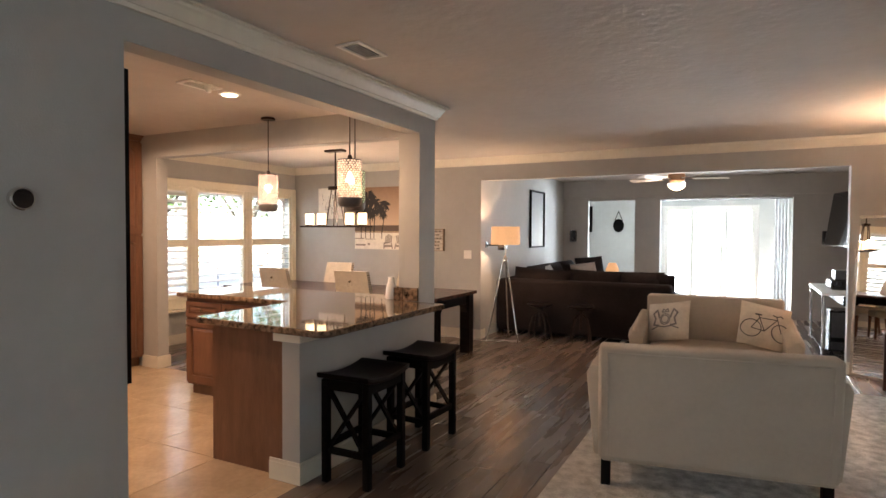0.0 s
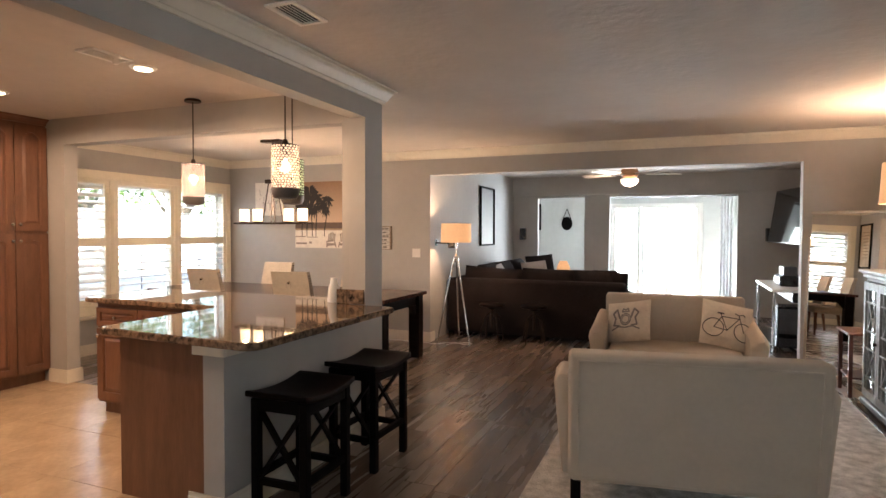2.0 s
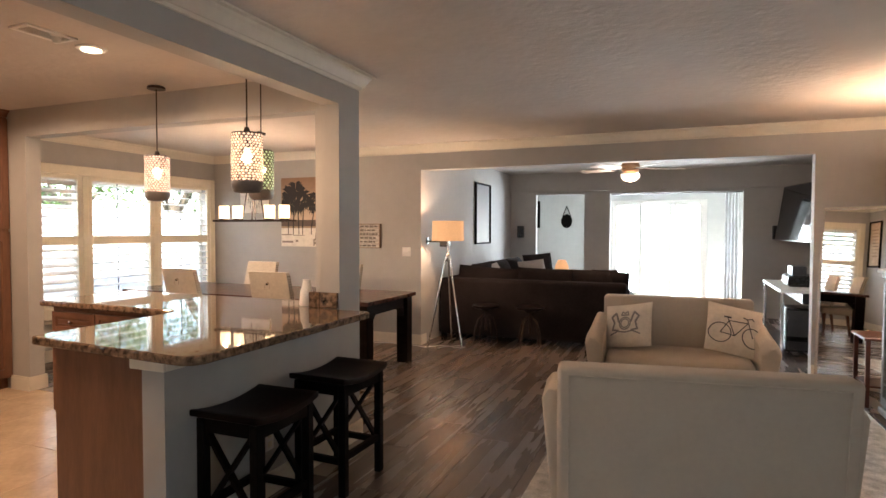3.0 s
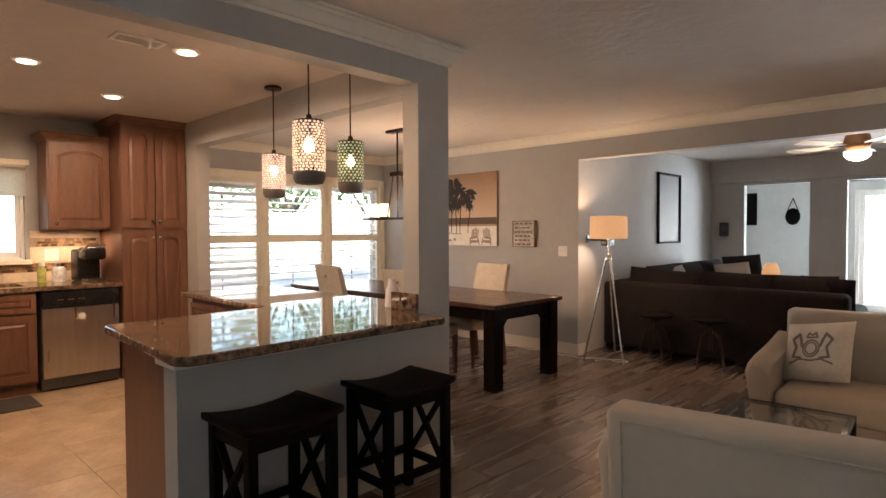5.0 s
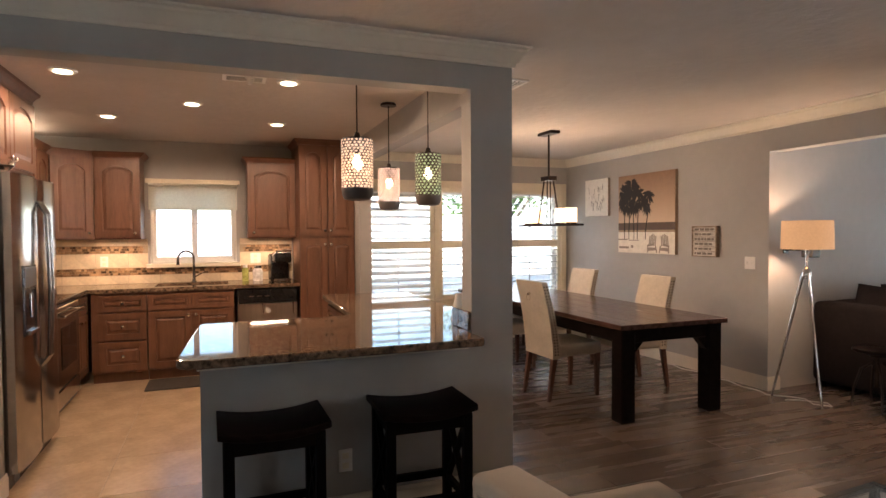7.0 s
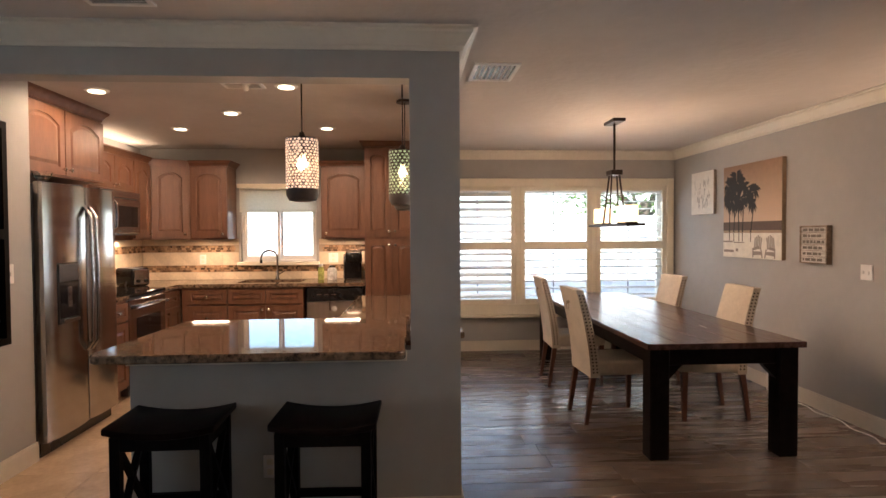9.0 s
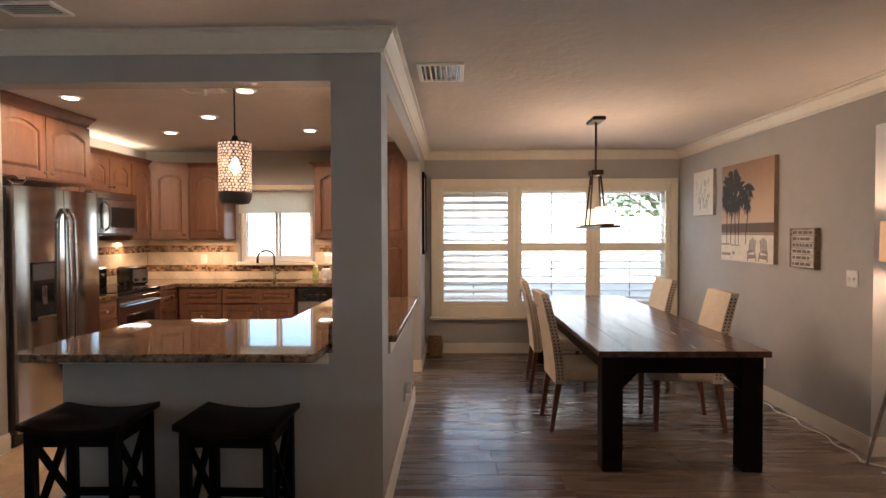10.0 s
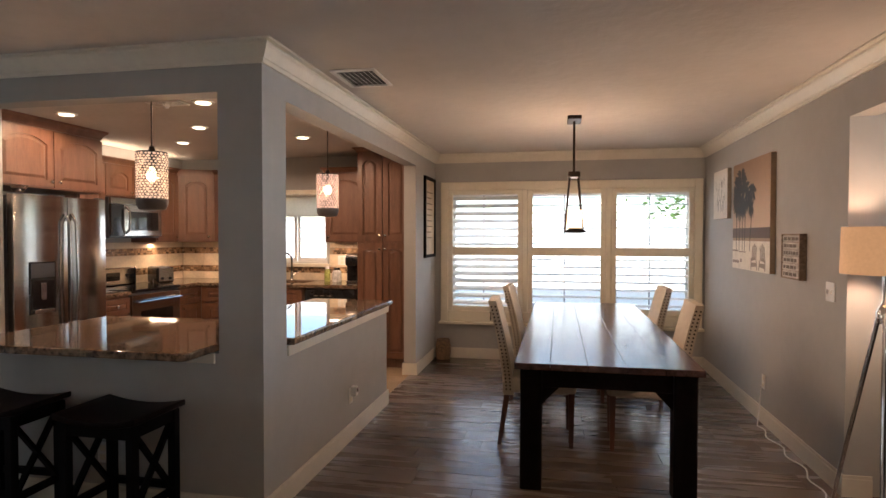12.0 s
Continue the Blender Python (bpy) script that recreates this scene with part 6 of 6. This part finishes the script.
# ---------------------------------------------------------------- den
def sectional():
    s = thing("sectional_sofa", pose(0, 0, 0), "dark charcoal L-shaped sectional sofa", "sofa")
    y0, xa, xb = 7.80, -3.18, -0.80
    bm = bmesh.new()
    soft_box(bm, xa, xb, y0, y0 + 0.24, 0.05, 0.79, 0.05)
    part("backrest", bm, CHARCOAL, s, smooth=True)
    bm = bmesh.new()
    soft_box(bm, xa, xa + 0.24, y0 + 0.24, 10.9, 0.05, 0.79, 0.05)
    part("backrest", bm, CHARCOAL, s, smooth=True)
    bm = bmesh.new()
    soft_box(bm, xa + 0.2, xb, y0 + 0.2, y0 + 1.0, 0.06, 0.30, 0.03)
    soft_box(bm, xa + 0.2, xa + 1.0, y0 + 1.0, 10.9, 0.06, 0.30, 0.03)
    part("base", bm, CHARCOAL, s, smooth=True)
    for a, b in ((xa + 0.22, -1.6), (-1.6, xb - 0.22)):
        bm = bmesh.new()
        soft_box(bm, a, b, y0 + 0.24, y0 + 1.02, 0.30, 0.46, 0.05)
        part("seat_cushion", bm, CHARCOAL, s, smooth=True)
    for a, b in ((8.85, 9.85), (9.86, 10.88)):
        bm = bmesh.new()
        soft_box(bm, xa + 0.24, xa + 1.02, a, b, 0.30, 0.46, 0.05)
        part("seat_cushion", bm, CHARCOAL, s, smooth=True)
    bm = bmesh.new()
    soft_box(bm, xb - 0.2, xb + 0.02, y0 + 0.02, y0 + 1.02, 0.06, 0.62, 0.06)
    part("arm", bm, CHARCOAL, s, smooth=True)
    for sx, sy in ((xa + 0.06, y0 + 0.06), (xb - 0.06, y0 + 0.06), (xb - 0.06, y0 + 0.94), (xa + 0.06, 10.8), (xa + 0.94, 10.8)):
        part("foot", boxes((sx - 0.03, sx + 0.03, sy - 0.03, sy + 0.03, 0.0, 0.062)), BLACK_WOOD, s)
    for k, (cx, w) in enumerate(((-2.62, 0.86), (-1.85, 0.72), (-1.22, 0.58))):
        bm = bmesh.new()
        cushion_mesh(bm, w, 0.50, 0.30, puff=1.0)
        part("back_cushion", bm, CHARCOAL, s, m=pose(cx, y0 + 0.36, 0.685, 74, 3 - 2 * k, 0), smooth=True)
    for cy in (8.7, 9.5, 10.35):
        bm = bmesh.new()
        cushion_mesh(bm, 0.8, 0.48, 0.26)
        part("back_cushion", bm, CHARCOAL, s, m=pose(xa + 0.36, cy, 0.72, 74, 0, 90), smooth=True)


sectional()
throw_cushion(leaning(-1.02, 8.2, 0.70, 172, 14, 3), 0.46, CHARCOAL, "dark charcoal cushion on the sectional", th=0.16)
throw_cushion(leaning(-2.45, 10.1, 0.70, 40, 18, 5), 0.48, GREY_CUSHION, "grey cushion on the sectional", th=0.16)
throw_cushion(leaning(-2.45, 10.5, 0.76, 40, 14, 4), 0.54, CHARCOAL, "large charcoal cushion on the sectional", th=0.18)
throw_cushion(leaning(-2.72, 8.85, 0.70, 80, 20, 5), 0.48, GREY_CUSHION, "grey cushion on the sectional", th=0.16)


def side_stool(x, y, rz):
    s = thing("side_stool", pose(x, y, 0, 0, 0, rz), "dark iron swivel stool with a round wooden seat", "stool", "stools behind the sectional")
    bm = bmesh.new()
    turned(bm, [(0.155, 0.465), (0.17, 0.472), (0.17, 0.492), (0.16, 0.50)], n=28)
    part("seat", bm, DARK_WOOD, s, smooth=True)
    bm = bmesh.new()
    tube(bm, (0, 0, 0.18), (0, 0, 0.465), 0.018)
    turned(bm, [(0.05, 0.43), (0.09, 0.463), (0.02, 0.466)], n=16)
    part("screw_post", bm, BRONZE, s)
    for k in range(4):
        a = math.pi / 4 + k * math.pi / 2
        bm = bmesh.new()
        path_tube(bm, [(0.03 * math.cos(a), 0.03 * math.sin(a), 0.38), (0.11 * math.cos(a), 0.11 * math.sin(a), 0.32), (0.155 * math.cos(a), 0.155 * math.sin(a), 0.16), (0.17 * math.cos(a), 0.17 * math.sin(a), 0.008)], 0.010)
        part("leg", bm, BRONZE, s, smooth=True)


side_stool(-2.44, 7.56, 0)
side_stool(-1.89, 7.58, 20)
wm = thing("tall_print", pose(OX0 - 0.02, 9.68, 1.682, 90, 0, 90), "tall black-framed pale print behind glass", "picture")
part("frame", boxes((-0.375, -0.35, -0.485, 0.485, 0.001, 0.035), (0.35, 0.375, -0.485, 0.485, 0.001, 0.035), (-0.35, 0.35, 0.46, 0.485, 0.001, 0.035), (-0.35, 0.35, -0.485, -0.46, 0.001, 0.035)), BLACK_WOOD, wm)
# pale foot and grey top: the glass's reflection, put into the print's colour
part("print", boxes((-0.35, 0.35, -0.46, 0.46, 0.002, 0.010)), fade_mat("pale_print", (0.62, 0.63, 0.61), (0.24, 0.24, 0.25), -0.35, 0.45), wm)


def ceiling_fan():
    f = thing("ceiling_fan", pose(-0.80, 8.15, -0.02), "ceiling fan with four blades and a lit glass bowl", "fan")
    bm = bmesh.new()
    turned(bm, [(0.05, 2.122), (0.095, 2.15), (0.115, 2.20), (0.095, 2.27), (0.03, 2.30), (0.02, 2.40), (0.07, 2.42), (0.075, CEIL + 0.019)], n=24)
    part("motor", bm, mat("aged_brass", (0.42, 0.24, 0.14), 0.3, 0.9), f, smooth=True)
    bm = bmesh.new()
    turned(bm, [(0.015, 2.03), (0.07, 2.045), (0.108, 2.08), (0.112, 2.12), (0.05, 2.125)], n=24)
    part("light_bowl", bm, FROST, f, "lit frosted glass bowl", smooth=True).visible_shadow = False
    for k in range(5):
        a = 18 + k * 72
        bm = bmesh.new()
        pts = [(0.20, -0.05), (0.60, -0.068), (0.64, -0.04), (0.64, 0.04), (0.60, 0.068), (0.20, 0.05)]
        lo = [bm.verts.new((x, y, -0.004)) for x, y in pts]
        hi = [bm.verts.new((x, y, 0.004)) for x, y in pts]
        bm.faces.new(lo[::-1]), bm.faces.new(hi)
        for i in range(6):
            bm.faces.new((lo[i], lo[(i + 1) % 6], hi[(i + 1) % 6], hi[i]))
        b = part("blade", bm, WHITE, f, "pale wooden blade", pose(0, 0, 2.185, 0, 0, a) @ pose(0, 0, 0, 10, 0, 0))
        part("blade_arm", boxes((0.10, 0.24, -0.015, 0.015, -0.009, -0.0045)), BRONZE, b)


ceiling_fan()
tv = thing("television", pose(1.33, 10.35, 1.68, 0, 0, 0) @ pose(0, 0, 0, 0, 0, 101) @ pose(0, 0, 0, 8, 0, 0), "large black flat television on a wall bracket, off", "television")
part("panel", boxes((-0.72, 0.72, -0.03, 0.0, -0.42, 0.42), bevel=0.006), BLACK, tv)
part("screen", boxes((-0.705, 0.705, 0.001, 0.003, -0.40, 0.405)), BLACK_GLASS, tv)
part("bezel", boxes((-0.72, 0.72, 0.0, 0.006, 0.406, 0.42), (-0.72, 0.72, 0.0, 0.006, -0.42, -0.402), (-0.72, -0.706, 0.0, 0.006, -0.402, 0.406), (0.706, 0.72, 0.0, 0.006, -0.402, 0.406)), STEEL, tv)
part("bracket", boxes((-0.1, 0.1, -0.40, -0.03, -0.05, 0.05)), BLACK, tv)
cs = thing("console_desk", pose(1.14, 8.95, 0), "white-topped console desk on chrome legs", "desk")
part("top", boxes((-0.32, 0.36, -0.75, 0.75, 0.72, 0.755), bevel=0.004), WHITE, cs)
part("drawer_box", boxes((-0.10, 0.36, -0.74, 0.70, 0.60, 0.719), bevel=0.003), BLACK, cs)
for sx in (-0.29, 0.33):
    for sy in (-0.71, 0.71):
        bm = bmesh.new()
        tube(bm, (sx, sy, 0), (sx, sy, 0.72), 0.016, n=12)
        part("leg", bm, CHROME, cs, smooth=True)
part("lower_shelf", boxes((-0.30, 0.34, -0.72, 0.72, 0.06, 0.08)), BLACK_GLASS, cs)
pr = thing("printer", pose(1.16, 8.85, 0.756), "black printer on the console desk", "printer")
part("body", boxes((-0.2, 0.2, -0.24, 0.24, 0.0, 0.13), bevel=0.02), BLACK, pr)
part("paper_tray", boxes((-0.15, 0.0, -0.16, 0.16, 0.13, 0.24), bevel=0.006), STEEL_DARK, pr)
sb = thing("subwoofer", pose(1.18, 9.2, 0.081), "black boxy subwoofer under the console desk", "speaker")
part("body", boxes((-0.18, 0.18, -0.2, 0.2, 0.0, 0.38), bevel=0.012), BLACK, sb)
part("grille", boxes((-0.16, 0.16, -0.206, -0.2, 0.03, 0.35)), STEEL_DARK, sb)
for wx_, yaw in ((-2.98, 0), (1.18, 0)):
    sp = thing("wall_speaker", pose(wx_, BY - 0.002, 1.40), "small black speaker on a wall bracket", "speaker")
    part("body", boxes((-0.055, 0.055, -0.16, -0.05, -0.12, 0.10), bevel=0.01), BLACK, sp)
    part("bracket", boxes((-0.015, 0.015, -0.05, 0.0, -0.06, 0.02)), BLACK, sp)
gl = thing("accent_lamp", pose(-1.95, 9.9, 0.635), "small glowing amber accent lamp", "lamp")
bm = bmesh.new()
turned(bm, [(0.09, 0.0), (0.115, 0.10), (0.105, 0.22), (0.06, 0.32)], n=20)
part("shade", bm, SHADE, gl, smooth=True).visible_shadow = False
et = thing("end_table", pose(-1.95, 9.9, 0), "dark wooden end table in the den", "table")
part("top", boxes((-0.25, 0.25, -0.25, 0.25, 0.60, 0.633), bevel=0.004), DARK_WOOD, et)
for sx in (-1, 1):
    for sy in (-1, 1):
        part("leg", boxes((sx * 0.22 - 0.02, sx * 0.22 + 0.02, sy * 0.22 - 0.02, sy * 0.22 + 0.02, 0, 0.60)), DARK_WOOD, et)
# curtain at the wide opening
cu = thing("curtain", pose(0.56, BY + 0.2, 0), "pale grey striped curtain drawn aside", "curtain")
bm = bmesh.new()
rows = []
for i in range(41):
    u = i / 40
    x, y = -0.11 + 0.24 * u, 0.035 * math.sin(u * math.pi * 9)
    rows.append((bm.verts.new((x, y, 0.03)), bm.verts.new((x * 0.9, y * 0.8, 2.05))))
for a, b in zip(rows, rows[1:]):
    bm.faces.new((a[0], b[0], b[1], a[1]))
bmesh.ops.solidify(bm, geom=bm.faces, thickness=0.003)
part("panel", bm, see_through(cloth_mat("curtain_cloth", (0.66, 0.66, 0.65)), 0.45), cu, smooth=True)
bm = bmesh.new()
tube(bm, (-2.1, 0, 2.075), (0.2, 0, 2.075), 0.014)
part("rod", bm, BRONZE, cu)
om = thing("oval_mirror", pose(-2.55, 13.60, 1.62), "small dark oval mirror hanging from a strap", "mirror")
bm = bmesh.new()
turned(bm, [(0.118, 0), (0.122, 0.012), (0.105, 0.02)], n=28)
for v in bm.verts:
    v.co = Vector((v.co.x, -v.co.z - 0.002, v.co.y * 1.25))
part("frame", bm, BLACK_WOOD, om, smooth=True)
bm = bmesh.new()
path_tube(bm, [(-0.09, -0.012, 0.10), (0, -0.012, 0.33), (0.09, -0.012, 0.10)], 0.008)
part("strap", bm, BLACK_WOOD, om)
bp = thing("dark_panel", pose(-3.26, 13.60, 1.75), "tall narrow dark wall hanging", "wall hanging")
part("board", boxes((-0.12, 0.12, -0.03, -0.001, -0.28, 0.32), bevel=0.004), BLACK_WOOD, bp)


# ---------------------------------------------------------------- outdoors
fence = thing("garden_fence", pose(-9.0, 0, -0.16), "white vinyl privacy fence outside the windows", "fence")
me = mesh_of("fence_panel", boxes((-0.02, 0.02, 0.0, 0.148, 0.08, 1.78), bevel=0.004), FENCE)
for i in range(100):
    o = new("fence_panel", me)
    o.parent, o.matrix_basis = fence, pose(0, -1.5 + i * 0.15, 0)
part("rail", boxes((-0.04, 0.04, -1.5, 13.5, 1.78, 1.88)), FENCE, fence)
copy_thing(fence, pose(4.5, 18.8, -0.16, 0, 0, 90))
part("rail", boxes((-0.04, 0.04, -1.5, 13.5, 0.02, 0.10)), FENCE, fence)


def tree(x, y, h, r, seed, n=2600):
    rng = random.Random(seed)
    t = thing("garden_tree", pose(x, y, -0.16), "leafy green tree beyond the fence", "tree", "garden trees")
    bm = bmesh.new()
    tube(bm, (0, 0, 0), (0.1, 0.05, h * 0.55), 0.16, 0.10, 10)
    limbs = []
    for k in range(9):
        a = rng.uniform(0, 6.28)
        e = Vector((0.1 + r * 0.7 * math.cos(a), 0.05 + r * 0.7 * math.sin(a), h * rng.uniform(0.6, 0.95)))
        tube(bm, (0.08, 0.04, h * rng.uniform(0.35, 0.5)), e, 0.06, 0.015, 7)
        limbs.append(e)
    part("trunk", bm, BARK, t)
    vs, fs = [], []
    for i in range(n):
        c = rng.choice(limbs) + Vector((rng.gauss(0, r * 0.3), rng.gauss(0, r * 0.3), rng.gauss(0, r * 0.28)))
        d = Vector((rng.gauss(0, 1), rng.gauss(0, 1), rng.gauss(0, 0.6))).normalized()
        s = Vector((rng.gauss(0, 1), rng.gauss(0, 1), rng.gauss(0, 1))).cross(d).normalized()
        L, k = rng.uniform(0.05, 0.10), len(vs)
        vs += [c - d * L, c + s * L * 0.4, c + d * L, c - s * L * 0.4]
        fs.append((k, k + 1, k + 2, k + 3))
    me = bpy.data.meshes.new("crown")
    me.from_pydata([tuple(v) for v in vs], [], fs)
    me.materials.append(LEAF)
    o = new("crown", me)
    o.parent = t


tree(-12.8, 9.4, 4.3, 1.7, 1, 3400)
tree(-13.2, 12.6, 4.2, 1.7, 3, 3400)
tree(-2.2, 21.5, 4.4, 1.8, 5)
tree(1.6, 22.5, 4.6, 1.9, 6)


# ---------------------------------------------------------------- floor pieces
plank_meshes = {}


def plank(x0, x1, y0, y1):
    key = (round(x1 - x0, 3), round(y1 - y0, 3))
    if key not in plank_meshes:
        a, b = key[0] / 2 - 0.001, key[1] / 2 - 0.001
        plank_meshes[key] = mesh_of("plank", boxes((-a, a, -b, b, -0.006, 0.0), bevel=0.0015), PLANK)
    o = new("plank", plank_meshes[key])
    o.parent = floor
    o.matrix_basis = pose((x0 + x1) / 2, (y0 + y1) / 2, 0)


PW, PL = 0.20, 1.20
rng = random.Random(11)
far = []
x = WX
while x < RX - 0.01:
    x1 = min(x + PW, RX)
    y = -2.45 - rng.uniform(0, PL)
    y_end = 13.6
    while y < y_end - 0.02:
        y1 = min(y + PL, y_end)
        a, b = max(y, -2.45), y1
        xm = (x + x1) / 2
        if xm < -2.37:
            a = max(a, 4.10)          # dining side starts behind the half wall
            if xm < -3.41:
                b = min(b, PY)
            if xm < -3.41 and a >= PY:
                b = a
        if b - a > 0.03:
            near = b < 8.0 and a > 0.6
            if near:
                plank(x, x1, a, b)
            else:
                far.append((x, x1, a, b))
        y = y1
    x = x1
bm_v, bm_f = [], []
for x0, x1, y0, y1 in far:
    k = len(bm_v)
    g = 0.001
    for z in (-0.006, 0.0):
        bm_v += [(x0 + g, y0 + g, z), (x1 - g, y0 + g, z), (x1 - g, y1 - g, z), (x0 + g, y1 - g, z)]
    bm_f += [tuple(k + j for j in f) for f in ((4, 5, 6, 7), (0, 1, 5, 4), (1, 2, 6, 5), (2, 3, 7, 6), (3, 0, 4, 7))]
me = bpy.data.meshes.new("far_planks")
me.from_pydata(bm_v, [], bm_f)
PLANK_FAR = mat("floor_plank_joined", (0.150, 0.115, 0.093), 0.27, scale=2.0, var=0.10, stretch=(5.0, 0.40, 1.0), island=0.11, second=(0.076, 0.054, 0.045), amount=0.9)
PLANK_FAR.node_tree.nodes["Principled BSDF"].inputs["Specular IOR Level"].default_value = 0.7
me.materials.append(PLANK_FAR)
o = new("far_planks", me)
o.parent = floor
tagged(o, kind="stuff")

TS = 0.60
tile_me = {}
y = 0.80
while y < 4.09:
    y1 = min(y + TS, 4.095)
    x = -2.375
    while x > WX + 0.01:
        x0 = max(x - TS, WX)
        key = (round(x - x0, 3), round(y1 - y, 3))
        if key not in tile_me:
            a, b = key[0] / 2 - 0.002, key[1] / 2 - 0.002
            tile_me[key] = mesh_of("tile", boxes((-a, a, -b, b, -0.004, 0.0), bevel=0.0015), TILE)
        o = new("tile", tile_me[key])
        o.parent = kitchen_floor
        o.matrix_basis = pose((x + x0) / 2, (y + y1) / 2, 0.001)
        x = x0
    y = y1
# stone threshold strip under the kitchen opening
part("threshold", boxes((-2.372, KX, 1.51, 2.53, -0.004, 0.002), bevel=0.001), TILE, kitchen_floor)
